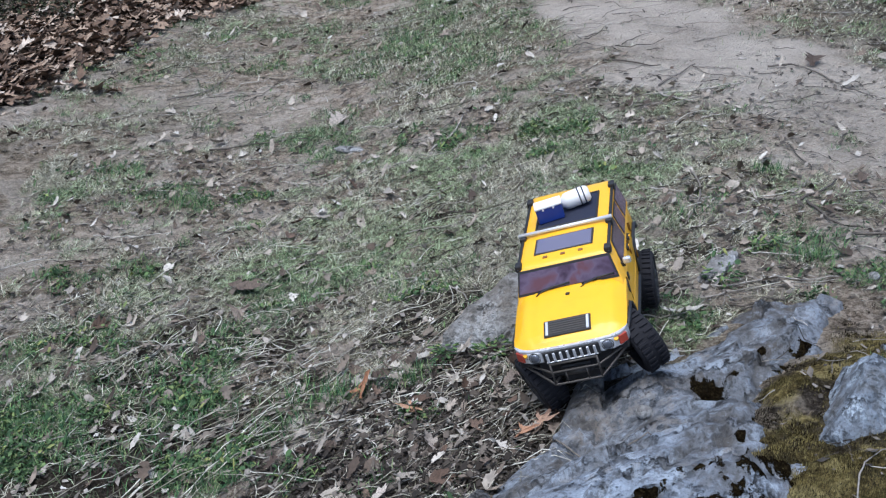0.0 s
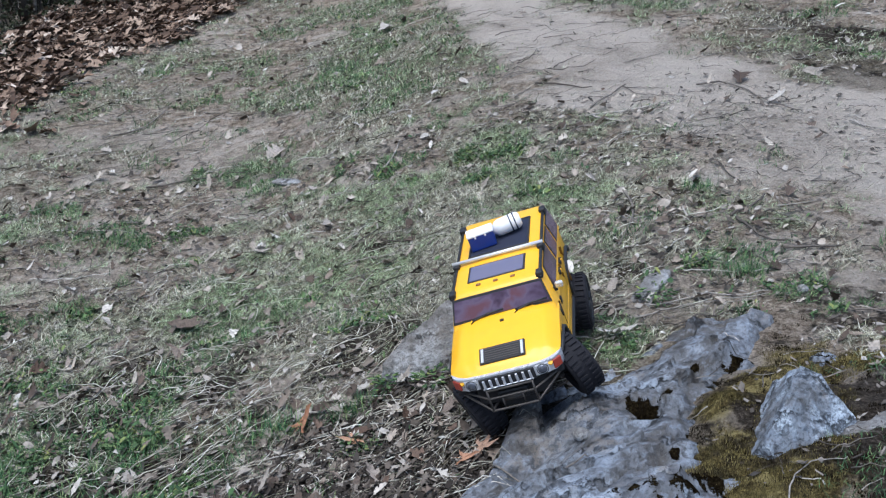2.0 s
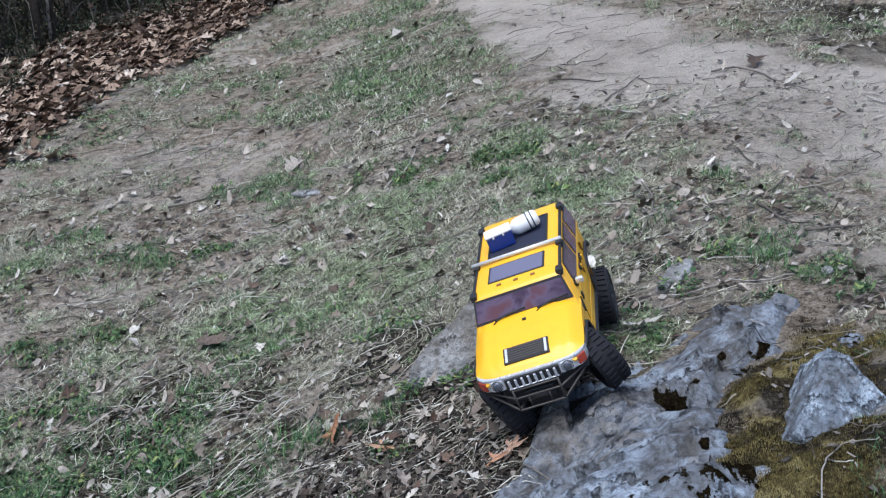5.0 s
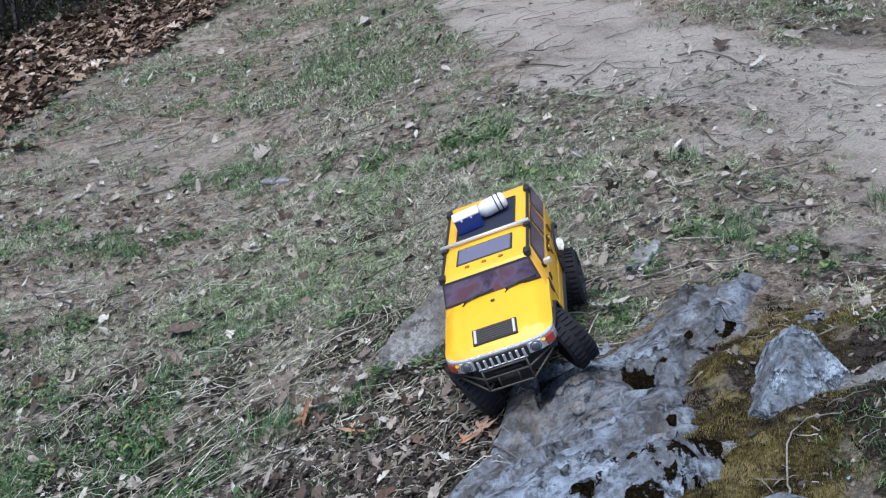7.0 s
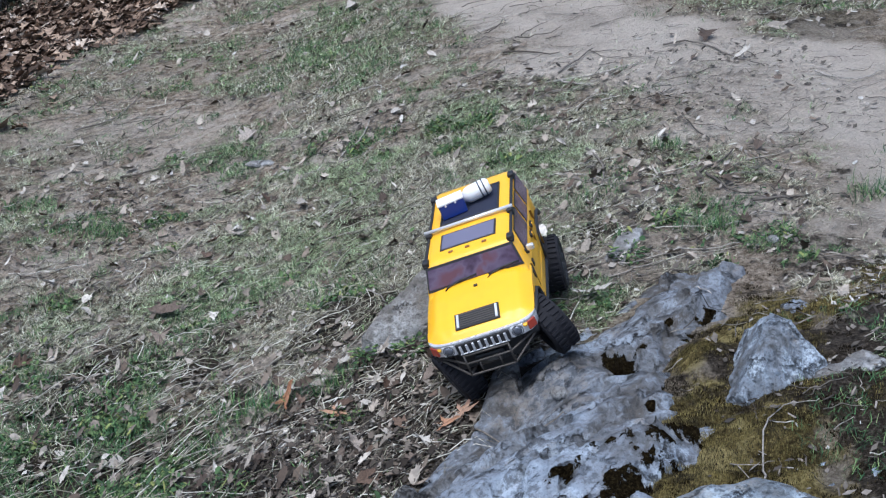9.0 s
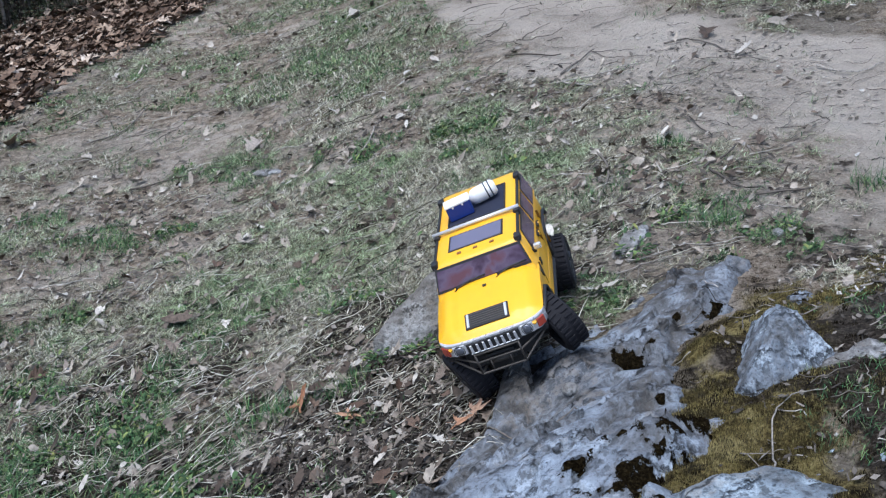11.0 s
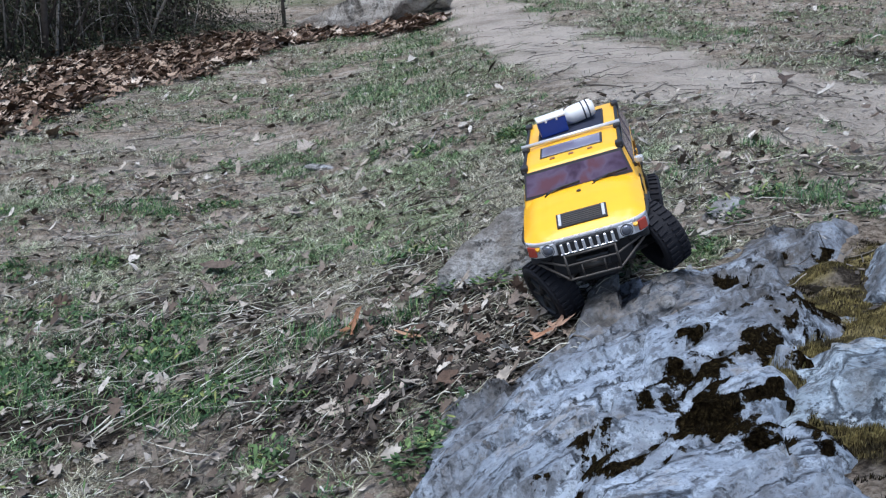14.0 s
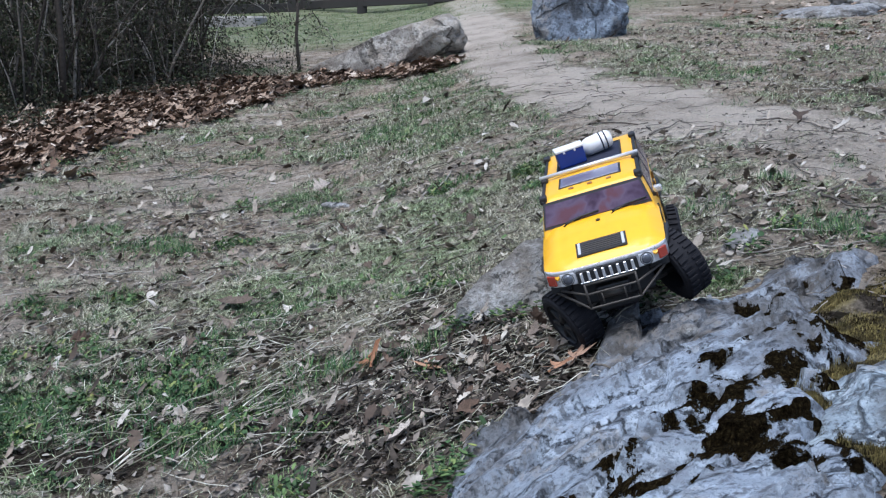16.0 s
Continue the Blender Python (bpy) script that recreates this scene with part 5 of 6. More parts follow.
def leaf(x, y, size, material, shape=None, turn=None, tilt=14, group="fallen leaves"):
    k = lrng.randrange(len(SHAPES)) if shape is None else shape
    a, b = slope(x, y)
    ob = new("leaf", LEAF_MESH[material][k])
    lift = 0.008 + 0.10 * size
    ob.matrix_world = pose(x, y, top(x, y) + lift, a + lrng.gauss(0, tilt), b + lrng.gauss(0, tilt), lrng.uniform(0, 360) if turn is None else turn) @ Matrix.Scale(size, 4)
    return tagged(ob, LEAF_LABEL[material], "leaf", group)


A, R, P, G = LEAF_ANY, LEAF_RUST, LEAF_PALE, LEAF_ORANGE
for x, y, s, m, k in [(0.523, 2.33, 0.105, P, 6), (0.208, 1.995, 0.080, G, 7), (0.175, 1.975, 0.062, G, 8), (-0.170, 2.28, 0.085, G, 8), (-0.04, 2.165, 0.07, G, 7), (-0.387, 3.41, 0.085, P, 7), (-0.545, 2.85, 0.11, A, 8), (-0.13, 2.32, 0.06, A, 4), (-0.037, 2.19, 0.05, R, 3), (0.04, 2.23, 0.045, P, 4),
                      (0.063, 2.195, 0.04, R, 1), (0.733, 2.736, 0.05, P, 2), (0.569, 2.59, 0.055, P, 2), (0.328, 2.486, 0.06, A, 1), (0.373, 2.361, 0.062, P, 2), (0.05, 2.013, 0.04, P, 2), (0.13, 1.94, 0.052, P, 0)]:
    leaf(x, y, s, m, k)
for x, y, s, m, k in [(0.133, 2.11, 0.045, P, 4), (1.317, 4.275, 0.10, A, 0), (1.58, 4.266, 0.08, P, 2), (1.362, 3.966, 0.075, P, 4), (1.395, 3.561, 0.05, P, 5), (-0.431, 4.4, 0.11, A, 0), (-0.387, 3.444, 0.065, P, 1),
                      (-0.313, 3.673, 0.05, R, 3), (-0.182, 3.518, 0.065, P, 1), (-0.022, 6.08, 0.12, P, 1), (-0.55, 2.967, 0.10, A, 4), (-0.881, 4.32, 0.07, P, 1), (-0.039, 2.363, 0.055, P, 4), (0.044, 3.939, 0.045, P, 0)]:
    leaf(x, y, s, m, k)
for x, y, s, m, k in [(0.191, 4.623, 0.05, P, 2), (0.636, 2.48, 0.04, P, 2), (1.076, 2.861, 0.05, P, 5), (-0.047, 1.893, 0.06, P, 5), (0.0, 2.0, 0.055, A, 1), (0.02, 1.86, 0.05, R, 3), (-0.1, 1.85, 0.06, A, 4), (0.17, 2.22, 0.06, R, 1), (0.10, 2.28, 0.05, A, 0)]:
    leaf(x, y, s, m, k)
boulder("pebble", (0.395, 1.90, top(0.395, 1.90) + 0.008), (0.017, 0.015, 0.013), (5, 8, 20), 4.4, [], STONE, "small dark round stone resting on the outcrop", 0.12, 3)
# litter patch beside the outcrop
for i in range(48):
    x, y = lrng.gauss(0.06, 0.17), lrng.gauss(2.08, 0.14)
    if inside(np.array([x]), np.array([y]))[0] < -0.02 and y > 1.6:
        leaf(x, y, lrng.uniform(0.018, 0.046), lrng.choice((A, A, A, P, A, R)), None, None, 20)
# scattered over the slope
for i in range(110):
    x, y = lrng.uniform(-1.3, 1.5), lrng.uniform(1.7, 6.5)
    if inside(np.array([x]), np.array([y]))[0] < -0.02:
        leaf(x, y, lrng.uniform(0.022, 0.055), lrng.choice((A, A, A, P, R)))


def scatter(name, count, shapes, pick, size, material, label, category, seed, tilt=0.35, lift=0.004, flat=1.0):
    """Many pieces in one mesh: pick(rng, n) gives their places."""
    rng = np.random.default_rng(seed)
    x, y = pick(rng, count)
    z = top_z(x, y)
    which = rng.integers(0, len(shapes), len(x))
    vs, fs, o = [], [], 0
    for k, (sv, sf) in enumerate(shapes):
        m = which == k
        n = int(m.sum())
        if not n:
            continue
        base = np.array(sv)
        s, a = rng.uniform(*size, n), rng.uniform(0, 2 * np.pi, n)
        tx, ty = rng.normal(0, tilt, n), rng.normal(0, tilt, n)
        p = base[None] * s[:, None, None]
        px = p[..., 0] * np.cos(a)[:, None] - p[..., 1] * np.sin(a)[:, None]
        py = p[..., 0] * np.sin(a)[:, None] + p[..., 1] * np.cos(a)[:, None]
        pz = p[..., 2] * flat + px * (tx[:, None] + 0.15) + py * ty[:, None]
        pz = pz - pz.min(1, keepdims=True)
        vs.append(np.stack([px + x[m][:, None], py + y[m][:, None], pz + z[m][:, None] + lift * rng.random((n, 1))], -1).reshape(-1, 3))
        tri = np.array([t for q in sf for t in ([q] if len(q) == 3 else [q[:3], (q[0], q[2], q[3])])])
        fs.append((tri[None] + (o + len(sv) * np.arange(n))[:, None, None]).reshape(-1, 3))
        o += n * len(sv)
    ob = new(name, mesh_from(name, np.concatenate(vs), np.concatenate(fs), material))
    return tagged(ob, label, category, kind="stuff")


def masked(area, weight):
    def pick(rng, n):
        xs, ys, have = [], [], 0
        for _ in range(60):
            x, y = rng.uniform(area[0], area[1], n), rng.uniform(area[2], area[3], n)
            k = rng.random(n) < weight(x, y)
            xs.append(x[k]), ys.append(y[k])
            have += int(k.sum())
            if have >= n:
                break
        return np.concatenate(xs)[:n], np.concatenate(ys)[:n]

    return pick


scatter("leaf_litter", 6500, SHAPES, masked((-3.6, 0.3, 4.0, 10.0), lambda x, y: litter_at(x, y)), (0.045, 0.10), LITTER, "thick layer of brown fallen leaves along the thicket", "leaf litter", 7, 0.2, 0.022)
scatter("leaf_litter", 2200, SHAPES, masked((-6.5, -1.4, 5.0, 12.0), lambda x, y: sstep(-1.3, -2.0, x + 0.10 * (y - 8))), (0.045, 0.10), LITTER, "brown fallen leaves under the shrubs", "leaf litter", 8, 0.2, 0.03)
scatter("leaf_litter", 500, SHAPES, masked((2.2, 5.5, 7.5, 12.0), lambda x, y: 0.12 + 0.8 * np.exp(-(((x - 4.0) / 0.6) ** 2 + ((y - 10.2) / 0.5) ** 2))), (0.04, 0.09), LITTER, "brown fallen leaves on the upper slope", "leaf litter", 9, 0.15, 0.01)

chip = [([(-0.5, -0.2, 0), (0.1, -0.3, 0.08), (0.5, 0.05, 0), (0.0, 0.28, -0.05)], [(0, 1, 2), (0, 2, 3)]), ([(-0.5, -0.07, 0), (0.5, -0.05, 0.06), (0.45, 0.08, 0.02), (-0.4, 0.1, -0.03)], [(0, 1, 2), (0, 2, 3)])]


def open_ground(x, y):
    stone = sstep(0.9, 1.1, np.hypot((x - 0.16) / 0.15, (y - 2.45) / 0.07)) * (0.12 + 0.88 * sstep(0.8, 1.2, np.hypot((x - 0.32) / 0.19, (y - 2.15) / 0.25)))
    return np.where(on_slab(x, y), 0.0, 1.0) * stone


def chip_weight(x, y):
    near = 1.2 * np.exp(-(((x - 0.05) / 0.35) ** 2 + ((y - 2.05) / 0.3) ** 2))
    return np.clip(0.25 + 0.3 * fbm(x * 2.5, y * 2.5, 91, 3) + 0.7 * near + 0.3 * (0.6 - bare_at(x, y)), 0.03, 1) * np.where(on_slab(x, y), np.where(ground_z(x, y) > slab_z(x, y) + 0.003, 0.03, 0.0), 1.0)


scatter("leaf_bits", 4500, chip + chip[1:], masked((-0.5, 0.5, 1.65, 2.4), lambda x, y: np.exp(-(((x - 0.02) / 0.26) ** 2 + ((y - 2.0) / 0.22) ** 2)) * open_ground(x, y)), (0.006, 0.024), MOULD, "crumbled dark leaf mould beside the outcrop", "leaf bits", 16, 0.4, 0.010)
scatter("leaf_bits", 15000, chip, masked((-1.4, 1.6, 1.3, 4.2), chip_weight), (0.006, 0.028), CHIPS, "broken bits of dry leaf strewn over the slope", "leaf bits", 17, 0.3, 0.006)
scatter("leaf_bits", 11000, chip, masked((-2.6, 3.6, 4.2, 9.0), lambda x, y: (chip_weight(x, y) + 0.5 * sstep(1.0, 1.8, x)) * (1 - 0.8 * bare_at(x, y))), (0.010, 0.036), CHIPS, "broken bits of dry leaf on the upper slope", "leaf bits", 18, 0.3, 0.006)
scatter("leaf_bits", 1500, SHAPES, masked((-1.4, 1.6, 1.5, 4.4), lambda x, y: chip_weight(x, y) * (1 - 0.85 * bare_at(x, y))), (0.014, 0.040), DULL_LEAF, "small curled dry leaves caught in the grass", "leaf bits", 19, 0.4, 0.006)
scatter("leaf_bits", 420, SHAPES, masked((-1.3, 0.2, 1.7, 3.2), lambda x, y: np.exp(-(((x + 0.45) / 0.5) ** 2 + ((y - 2.3) / 0.45) ** 2)) * open_ground(x, y)), (0.014, 0.036), PALE_SCRAP, "bleached scraps of leaf among the lower grass", "leaf bits", 33, 0.35, 0.010)
scatter("leaf_bits", 700, SHAPES, masked((-2.2, 3.4, 4.2, 8.5), lambda x, y: chip_weight(x, y) * (1 - 0.9 * bare_at(x, y))), (0.02, 0.05), DULL_LEAF, "small curled dry leaves on the upper slope", "leaf bits", 20, 0.4, 0.006)


def blades(name, count, pick, length, width, arch, material, label, category, seed, segs=3):
    """Grass blades as bent ribbons. arch 0 stands upright, 1 lies flat."""
    rng = np.random.default_rng(seed)
    x, y = pick(rng, count)
    n = len(x)
    z = top_z(x, y)
    L, a, w = rng.uniform(*length, n), rng.uniform(0, 2 * np.pi, n), rng.uniform(*width, n)
    bend = rng.normal(0, 0.6, n)
    lie = rng.uniform(*arch, n)
    rows, cx, cy, cz = [], x.copy(), y.copy(), z.copy() - 0.002
    for k in range(segs + 1):
        t = k / segs
        ww = w * (1 - 0.75 * t)
        sx, sy = -np.sin(a) * ww, np.cos(a) * ww
        rows.append(np.stack([np.stack([cx - sx, cy - sy, cz], -1), np.stack([cx + sx, cy + sy, cz + 0.3 * ww], -1)], 1))
        el = np.clip((1 - lie) * 1.45 - 1.2 * lie * t, -0.25, 1.5)
        st = L / segs
        cx, cy = cx + st * np.cos(el) * np.cos(a), cy + st * np.cos(el) * np.sin(a)
        cz = np.maximum(cz + st * np.sin(el), top_z(cx, cy) + 0.002 + 0.004 * rng.random(n))
        a = a + bend / segs
    v = np.stack(rows, 1).reshape(-1, 3)
    o = (np.arange(n) * 2 * (segs + 1))[:, None, None]
    q = np.array([[2 * k, 2 * k + 1, 2 * k + 3, 2 * k + 2] for k in range(segs)])[None] + o
    ob = new(name, mesh_from(name, v, q.reshape(-1, 4), material))
    return tagged(ob, label, category, kind="stuff")


def thatch(x, y):
    k = green_at(x, y) + 0.45 * fbm(x * 6, y * 6, 95, 4) - 0.32 * np.exp(-(((x + 0.7) / 0.6) ** 2 + ((y - 2.15) / 0.4) ** 2)) + 0.75 * np.exp(-(((x + 0.15) / 0.55) ** 2 + ((y - 3.2) / 0.6) ** 2)) + 0.50 * np.exp(-(((x - 0.5) / 0.45) ** 2 + ((y - 3.3) / 0.55) ** 2))
    return np.clip(0.03 + sstep(0.20, 0.70, k + 0.9 * fbm(x * 13, y * 13, 96, 4)), 0, 1) * open_ground(x, y) * (1 - 0.9 * bare_at(x, y)) * (1 - 0.8 * litter_at(x, y)) * (1 - 0.8 * sstep(0.36, 0.56, humus_and_shade_at(x, y)) * sstep(5.0, 4.6, y)) * (1 - 0.5 * sstep(1.0, 1.8, x) * sstep(4.4, 5.2, y)) * (1 - 0.6 * np.exp(-(((x - 2.2) / 0.8) ** 2 + ((y - 5.3) / 0.9) ** 2)))


def living(x, y):
    k = fbm(x * 4.2, y * 4.2, 97, 5) + 0.35 * (green_at(x, y) - 0.5)
    k = k + 0.26 * np.exp(-(((x + 0.75) / 0.50) ** 2 + ((y - 2.10) / 0.40) ** 2)) - 0.22 * np.exp(-(((x - 0.05) / 0.55) ** 2 + ((y - 3.3) / 0.55) ** 2)) + 0.15 * np.exp(-(((x + 0.5) / 1.2) ** 2 + ((y - 5.6) / 0.8) ** 2))
    return np.clip(sstep(0.08, 0.36, k + 1.0 * fbm(x * 11, y * 11, 98, 4) - 0.18 * sstep(0.3, 0.9, x)), 0.012, 1) * open_ground(x, y) * (1 - 0.9 * bare_at(x, y)) * (1 - 0.85 * litter_at(x, y))


def cushion(x, y):
    k = np.where(ground_z(x, y) > slab_z(x, y) - 0.004, 1.0, 0.0) * moss_mask(x, y)
    return k * sstep(-0.25, 0.25, fbm(x * 6, y * 6, 99, 4) + 0.12)


blades("dead_grass", 165000, masked((-1.5, 1.6, 1.2, 4.4), thatch), (0.010, 0.044), (0.0005, 0.0013), (0.45, 1.0), STRAW, "matted pale dead grass on the slope", "dead grass", 21, 2)
blades("dead_grass", 150000, masked((-3.0, 4.0, 4.4, 9.5), thatch), (0.012, 0.046), (0.0007, 0.0018), (0.4, 1.0), STRAW, "matted pale dead grass on the upper slope", "dead grass", 22, 2)
blades("grass", 38000, masked((-1.5, 1.6, 1.2, 4.4), living), (0.010, 0.036), (0.0006, 0.0015), (0.2, 0.85), GRASS, "thin patches of short green grass", "grass", 23, 2)
blades("grass", 45000, masked((-3.0, 4.0, 4.4, 10.0), living), (0.015, 0.045), (0.0008, 0.0018), (0.2, 0.85), GRASS, "thin patches of short green grass higher on the slope", "grass", 24, 2)
blades("grass", 14000, masked((-6.0, 5.0, 9.5, 17.5), lambda x, y: lawn_mask(x, y)), (0.02, 0.05), (0.002, 0.004), (0.2, 0.9), GRASS, "green lawn beyond the boulders", "grass", 25, 2)
blades("moss", 80000, masked((0.15, 1.4, 0.8, 2.35), cushion), (0.001, 0.0032), (0.0004, 0.0009), (0.2, 1.0), MOSS, "golden-brown moss cushioning the rocks", "moss", 26, 1)
blades("grass", 3000, masked((0.72, 1.5, 0.9, 2.0), lambda x, y: sstep(0.0, 0.25, fbm(x * 6, y * 6, 103, 3)) * np.where(x > right_edge(y) + 0.2, 1.0, 0.0)), (0.008, 0.024), (0.0005, 0.001), (0.2, 0.9), GRASS, "sparse dark grass in the mossy bank", "grass", 27, 2)
scatter("leaf_bits", 900, chip, masked((0.6, 1.5, 1.1, 2.4), lambda x, y: np.where(x > right_edge(y) + 0.1, 0.5, 0.0)), (0.005, 0.022), CHIPS, "crumbs of dry leaf on the bank", "leaf bits", 29, 0.3, 0.004)


def broadleaf(x, y):
    k = fbm(x * 7, y * 7, 107, 4) - 0.12 + 0.45 * np.exp(-(((x + 0.55) / 0.45) ** 2 + ((y - 2.12) / 0.25) ** 2)) + 0.12 * np.exp(-(((x + 0.6) / 1.0) ** 2 + ((y - 5.4) / 0.8) ** 2))
    return sstep(0.05, 0.3, k) * living(x, y)


sprout = [([(-0.5, 0, 0), (-0.1, 0.26, 0.10), (0.35, 0.2, 0.12), (0.5, 0, 0.0), (0.3, -0.22, 0.14), (-0.15, -0.25, 0.08), (0.05, 0, -0.02)], [(0, 6, 1), (1, 6, 2), (2, 6, 3), (3, 6, 4), (4, 6, 5), (5, 6, 0)]),
          ([(-0.5, 0, 0), (0.0, 0.12, 0.15), (0.5, 0.02, 0.05), (0.0, -0.12, 0.12), (0.0, 0, 0.02)], [(0, 4, 1), (1, 4, 2), (2, 4, 3), (3, 4, 0)])]
scatter("ground_weeds", 7500, sprout, masked((-1.5, 1.4, 1.5, 4.4), broadleaf), (0.006, 0.019), WEED, "low green weeds spreading between the grass", "weeds", 31, 0.5, 0.018)
scatter("ground_weeds", 2600, sprout, masked((-2.6, 2.5, 4.4, 8.5), broadleaf), (0.007, 0.019), WEED, "low green weeds higher on the slope", "weeds", 32, 0.5, 0.02)


# Moss tufts; those in the hole and gully stand in for shade there.
moss_tufts = blades("moss", 16000, masked((0.0, 0.95, 0.85, 2.4), lambda x, y: sstep(0.40, 0.55, black_moss_and_hollows(x, y)) * on_slab(x, y)), (0.002, 0.006), (0.0006, 0.0014), (0.1, 0.9), DARK_MOSS, "blackish moss cushions on the rock, also darkening its hole and gully", "moss", 28, 1)
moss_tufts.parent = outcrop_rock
del moss_tufts["category"]


def clump(x, y, count, spread, size, tone, label, seed):
    """A tuft of fresh grass."""
    def pick(rng, n):
        return rng.normal(x, spread, n), rng.normal(y, spread * 0.7, n)

    ob = blades("grass_tuft", count, pick, size, (0.0007, 0.0015), (0.05, 0.6), tone, label, "grass tuft", seed)
    return tagged(ob, group="grass tufts")


for i, (x, y, n, sp, hi) in enumerate([(-0.051, 2.30, 220, 0.028, 0.05), (-0.276, 2.33, 320, 0.05, 0.05), (-0.2, 2.30, 200, 0.035, 0.045), (-0.894, 3.70, 260, 0.06, 0.05), (-0.241, 5.54, 260, 0.06, 0.07), (0.893, 2.585, 160, 0.025, 0.05),
                                       (1.323, 2.654, 220, 0.04, 0.06), (0.905, 3.147, 160, 0.03, 0.05), (0.352, 3.549, 90, 0.06, 0.045), (-0.55, 2.12, 300, 0.06, 0.045), (-0.75, 2.2, 320, 0.07, 0.05), (-0.46, 2.05, 180, 0.04, 0.05), (0.65, 2.9, 180, 0.05, 0.045), (-0.62, 2.35, 300, 0.06, 0.045), (-0.36, 2.22, 260, 0.045, 0.045), (-0.95, 2.35, 300, 0.07, 0.05), (-0.7, 2.55, 240, 0.05, 0.04)]):
    clump(x, y, n, sp, (0.02, hi), GRASS, "tuft of fresh green grass", 400 + i)


# broad-leaved weeds
def weed(x, y, r, count, seed):
    rng = random.Random(seed)
    w = tagged(new("weed"), "low broad-leaved green weed at the foot of a stone", "weed", "weeds")
    w.location = (x, y, top(x, y))
    v, f = [], []
    for i in range(count):
        a, d = rng.uniform(0, 6.28), r * math.sqrt(rng.random())
        c = Vector((d * math.cos(a), d * math.sin(a), 0))
        c.z = top(x + c.x, y + c.y) - top(x, y) + rng.uniform(0.006, 0.03)
        u = Vector((math.cos(a), math.sin(a), rng.uniform(-0.3, 0.5))) * rng.uniform(0.005, 0.011)
        s = u.cross(Vector((0, 0, 1))) * rng.uniform(0.3, 0.55)
        o = len(v)
        v += [tuple(c - u), tuple(c - u * 0.2 + s), tuple(c + u * 0.5 + s * 0.8), tuple(c + u), tuple(c + u * 0.5 - s * 0.8), tuple(c - u * 0.2 - s), tuple(c + u * 0.2 - Vector((0, 0, 0.003)))]
        f += [(o + k, o + (k + 1) % 6, o + 6) for k in range(6)]
    child("leaves", mesh_from("leaves", v, f, WEED), w)


for i, (x, y, r, n) in enumerate([(0.015, 2.36, 0.035, 55), (0.384, 2.297, 0.085, 190), (0.377, 2.447, 0.05, 80), (0.654, 2.503, 0.05, 70), (0.12, 2.31, 0.05, 60), (-0.05, 1.62, 0.05, 80), (-0.01, 1.72, 0.03, 30), (0.22, 2.33, 0.05, 60)]):
    weed(x, y, r, n, 500 + i)


# ---- twigs ----
def twig(points, r, seed, label="thin dry twig lying on the ground", heap=None):
    rng = random.Random(seed)
    ends = [points[0], *points, points[-1]]
    p = []
    for a, b, d, e in zip(ends, ends[1:], ends[2:], ends[3:]):
        for k in range(5):
            t = k / 5
            p.append(tuple(0.5 * (2 * b[m] + (d[m] - a[m]) * t + (2 * a[m] - 5 * b[m] + 4 * d[m] - e[m]) * t * t + (3 * b[m] - a[m] - 3 * d[m] + e[m]) * t**3) + rng.gauss(0, 0.0016) for m in (0, 1)))
    p.append(points[-1])
    q = [(x, y, top(x, y) + r + 0.003 + 0.004 * rng.random()) for x, y in p]
    if heap is not None:
        heap.append(tube(q, [r * (1 - 0.6 * k / len(q)) for k in range(len(q))], 4))
        return None
    ob = new("twig", tube_mesh("twig", [tube(q, [r * (1 - 0.6 * k / len(q)) for k in range(len(q))], 5)], TWIG))
    return tagged(ob, label, "twig", "twigs")


TWIGS_FAR = [[(-0.91, 4.25), (-0.71, 4.28), (-0.53, 4.25)], [(-0.06, 3.85), (0.02, 3.98), (0.05, 4.14)], [(0.69, 3.27), (0.70, 3.05), (0.62, 2.82)], [(0.93, 2.9), (1.06, 3.04)], [(0.94, 2.89), (0.98, 2.75), (1.03, 2.7)],
             [(1.14, 4.21), (1.25, 4.22), (1.33, 3.99), (1.39, 3.8)], [(0.7, 3.98), (0.91, 4.0), (1.01, 4.0)], [(0.73, 4.06), (0.89, 4.27)], [(0.72, 3.97), (0.8, 3.83)], [(0.58, 4.49), (0.77, 4.31)], [(1.0, 2.66), (1.15, 2.68)]]
TWIGS_NEAR = [[(1.52, 3.67), (1.59, 3.57), (1.72, 3.62)], [(-1.23, 4.94), (-1.07, 5.07), (-1.02, 5.37)], [(0.22, 1.91), (0.31, 1.78), (0.4, 1.8)], [(0.25, 2.19), (0.34, 2.26), (0.44, 2.22)], [(0.42, 2.27), (0.49, 2.47), (0.52, 2.57)],
              [(-0.54, 2.19), (-0.43, 2.28), (-0.2, 2.44)], [(-0.48, 2.21), (-0.26, 2.21), (-0.09, 2.14)], [(0.02, 2.75), (0.06, 2.66), (0.07, 2.53)], [(0.62, 2.46), (0.77, 2.48), (0.91, 2.47)], [(0.59, 2.41), (0.71, 2.44), (0.87, 2.44)], [(1.01, 3.35), (1.03, 3.19), (1.0, 3.09)], [(1.04, 2.35), (1.11, 2.31), (1.16, 2.26)]]
for i, p in enumerate(TWIGS_FAR + TWIGS_NEAR):
    twig(p, 0.0042 if i < 13 else 0.0024, 600 + i)
twig([(0.63, 1.4), (0.67, 1.54), (0.73, 1.62), (0.79, 1.62)], 0.0019, 650, "curved pale stem arching over the moss")
trng = random.Random(77)
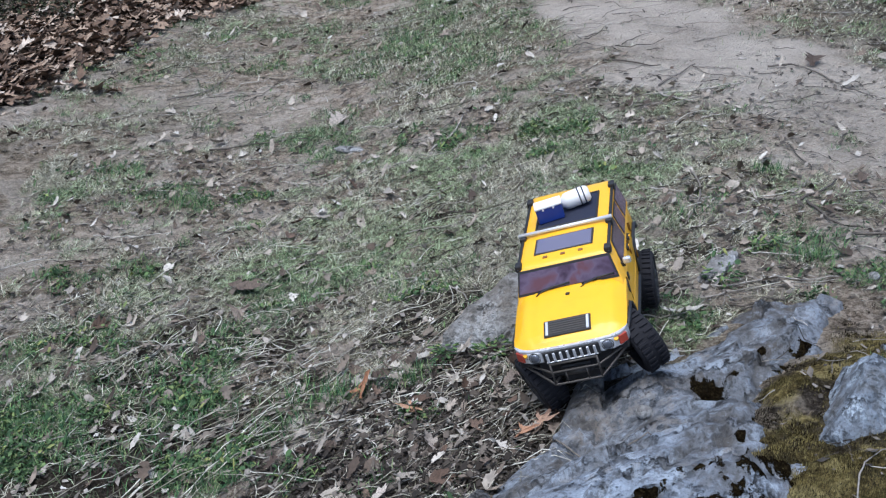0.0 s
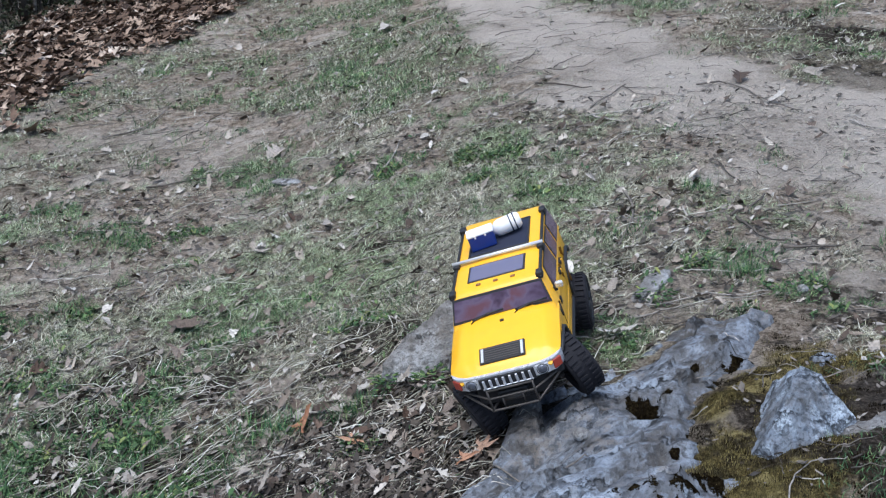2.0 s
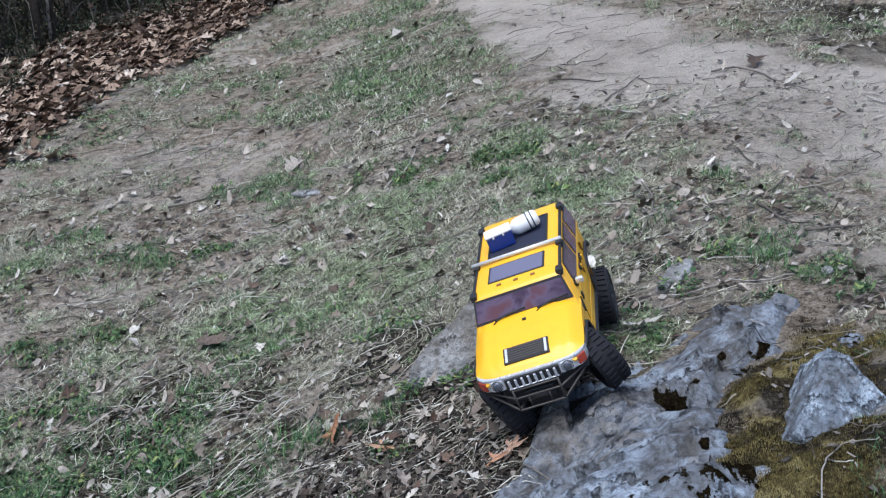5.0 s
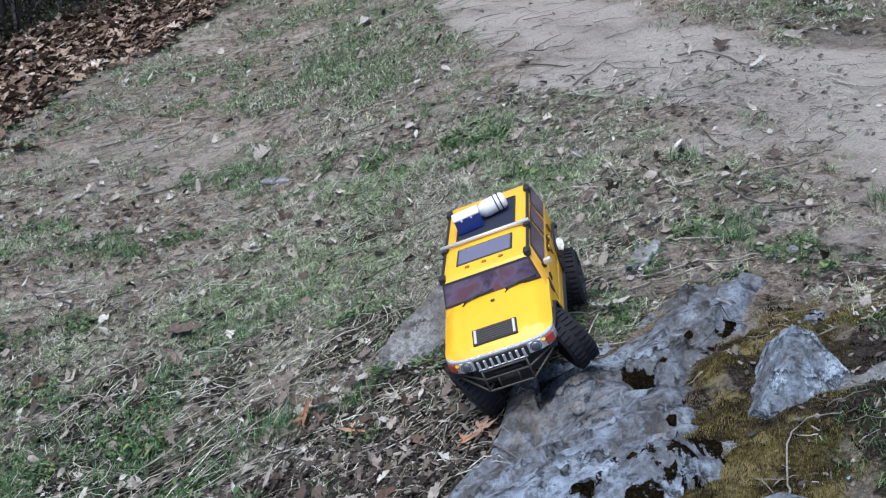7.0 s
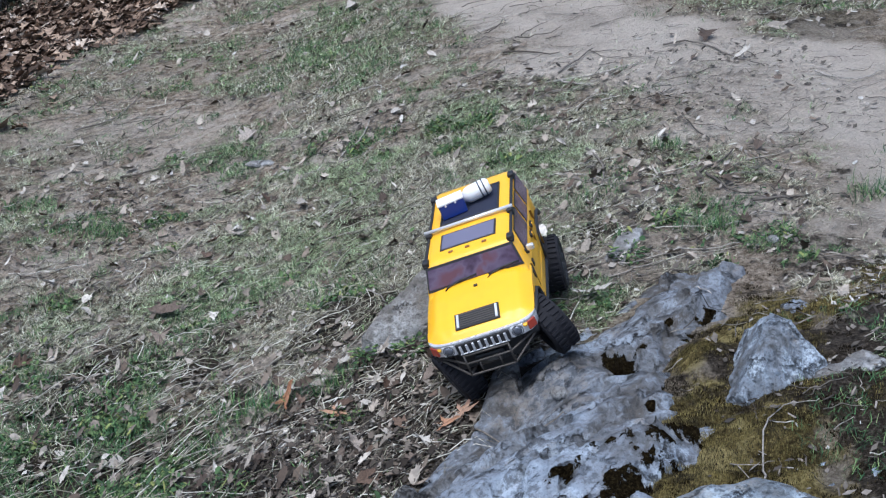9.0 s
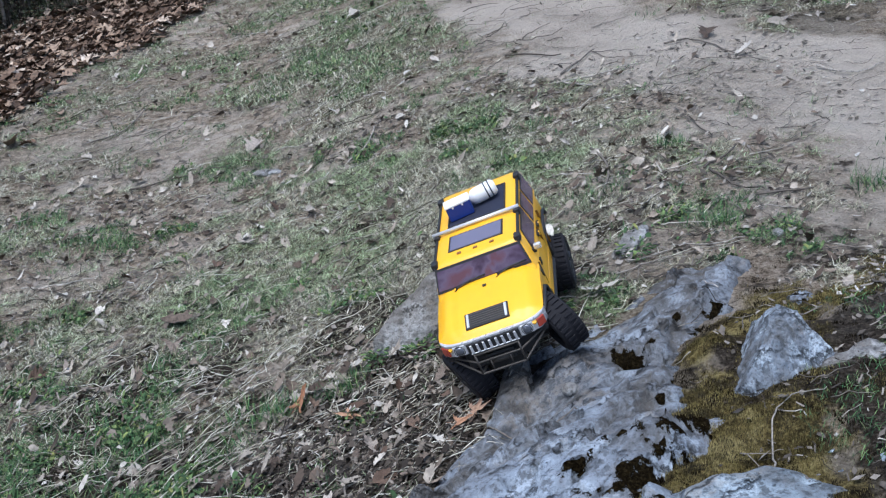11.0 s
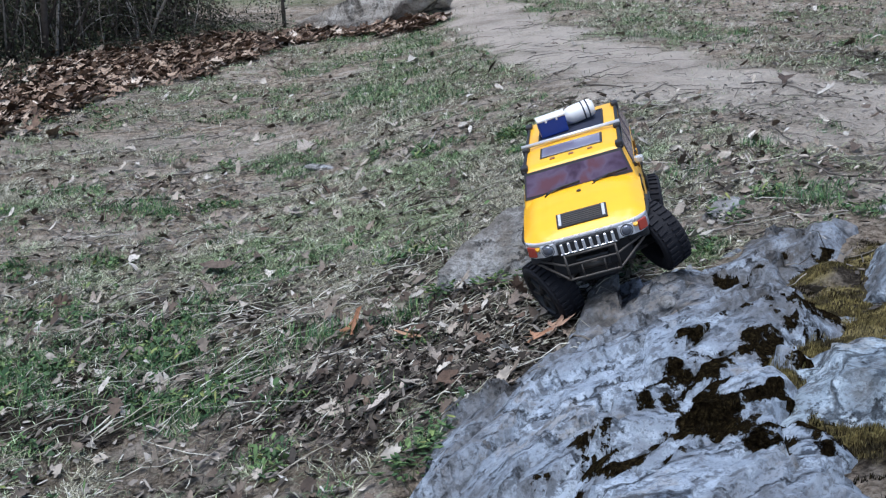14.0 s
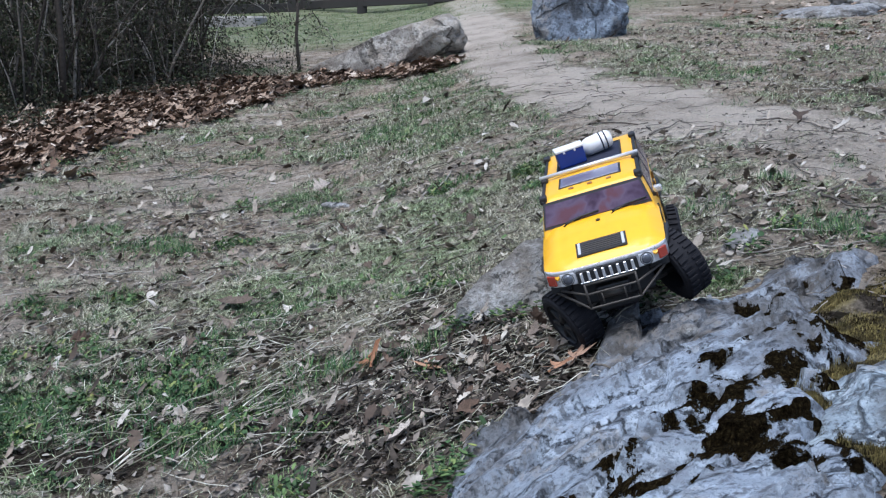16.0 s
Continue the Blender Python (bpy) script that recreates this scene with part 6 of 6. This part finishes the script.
for i in range(150):
    x, y = trng.uniform(-1.3, 1.9), trng.uniform(1.75, 6.0)
    if inside(np.array([x]), np.array([y]))[0] > -0.03:
        continue
    a, n = trng.gauss(0.25, 0.6), trng.uniform(0.05, 0.24)
    b = a + trng.gauss(0, 0.5)
    m = (x + n / 2 * math.cos(a), y + n / 2 * math.sin(a))
    twig([(x, y), m, (m[0] + n / 2 * math.cos(b), m[1] + n / 2 * math.sin(b))], trng.uniform(0.001, 0.0026), 700 + i)
heap = []
for i in range(260):
    x, y = trng.uniform(0.55, 2.0), trng.uniform(2.35, 4.6)
    a, n = trng.gauss(0.15, 0.7), trng.uniform(0.03, 0.16)
    b = a + trng.gauss(0, 0.6)
    m = (x + n / 2 * math.cos(a), y + n / 2 * math.sin(a))
    twig([(x, y), m, (m[0] + n / 2 * math.cos(b), m[1] + n / 2 * math.sin(b))], trng.uniform(0.0008, 0.002), 900 + i, heap=heap)
for i in range(620):
    x, y = trng.uniform(-1.6, 1.0), trng.uniform(2.2, 6.8)
    if inside(np.array([x]), np.array([y]))[0] > -0.03:
        continue
    a, n = trng.gauss(0.2, 0.6), trng.uniform(0.05, 0.20) * (0.7 + 0.12 * y)
    b = a + trng.gauss(0, 0.8)
    m = (x + n / 2 * math.cos(a), y + n / 2 * math.sin(a))
    twig([(x, y), m, (m[0] + n / 2 * math.cos(b), m[1] + n / 2 * math.sin(b))], trng.uniform(0.001, 0.0024), 1100 + i, heap=heap)
for i in range(90):
    x, y = trng.uniform(0.6, 1.3), trng.uniform(1.2, 2.25)
    a, n = trng.uniform(0, 6.28), trng.uniform(0.02, 0.09)
    twig([(x, y), (x + n * math.cos(a), y + n * math.sin(a))], trng.uniform(0.0007, 0.0015), 1300 + i, heap=heap)
tagged(new("twig_litter", tube_mesh("twig_litter", heap, TWIG_BITS)), "fine dry twigs strewn over the slope", "twigs", kind="stuff")
# straw stalks lying in bundles
stalks = []
for i in range(1000):
    x, y = (trng.gauss(-0.30, 0.55), trng.gauss(2.4, 0.5)) if i % 4 else (trng.gauss(0.0, 0.2), trng.gauss(2.05, 0.18))
    if y < 1.65 or inside(np.array([x]), np.array([y]))[0] > -0.03:
        continue
    a, n = trng.gauss(0.45, 0.7), trng.uniform(0.06, 0.22)
    b = trng.gauss(0, 1.3)
    p = [(x, y)]
    for k in range(5):
        p.append((p[-1][0] + n / 5 * math.cos(a + b * k / 5), p[-1][1] + n / 5 * math.sin(a + b * k / 5)))
    stalks.append(tube([(u, w, top(u, w) + 0.004 + 0.012 * math.sin(k / 5 * 3.14) * trng.random()) for k, (u, w) in enumerate(p)], [0.0011, 0.0011, 0.0010, 0.0009, 0.0008, 0.0005], 4))
for i in range(24):
    u, side = trng.random() ** 0.8, trng.gauss(0, 0.035)
    x, y, a = -0.66 + 0.30 * u + side, 1.98 + 0.34 * u - side, 0.84 + trng.gauss(0, 0.16)
    n, b, p = trng.uniform(0.14, 0.34), trng.gauss(0, 0.35), [(x, y)]
    for k in range(6):
        p.append((p[-1][0] + n / 6 * math.cos(a + b * k / 6), p[-1][1] + n / 6 * math.sin(a + b * k / 6)))
    stalks.append(tube([(c, e, top(c, e) + 0.006 + 0.020 * math.sin(k / 6 * 3.14) * trng.random()) for k, (c, e) in enumerate(p)], [0.0014, 0.0014, 0.0013, 0.0012, 0.0010, 0.0008, 0.0005], 4))
tagged(new("straw", tube_mesh("straw", stalks, PALE_STRAW)), "long dead grass stalks lying across the slope", "straw", kind="stuff")
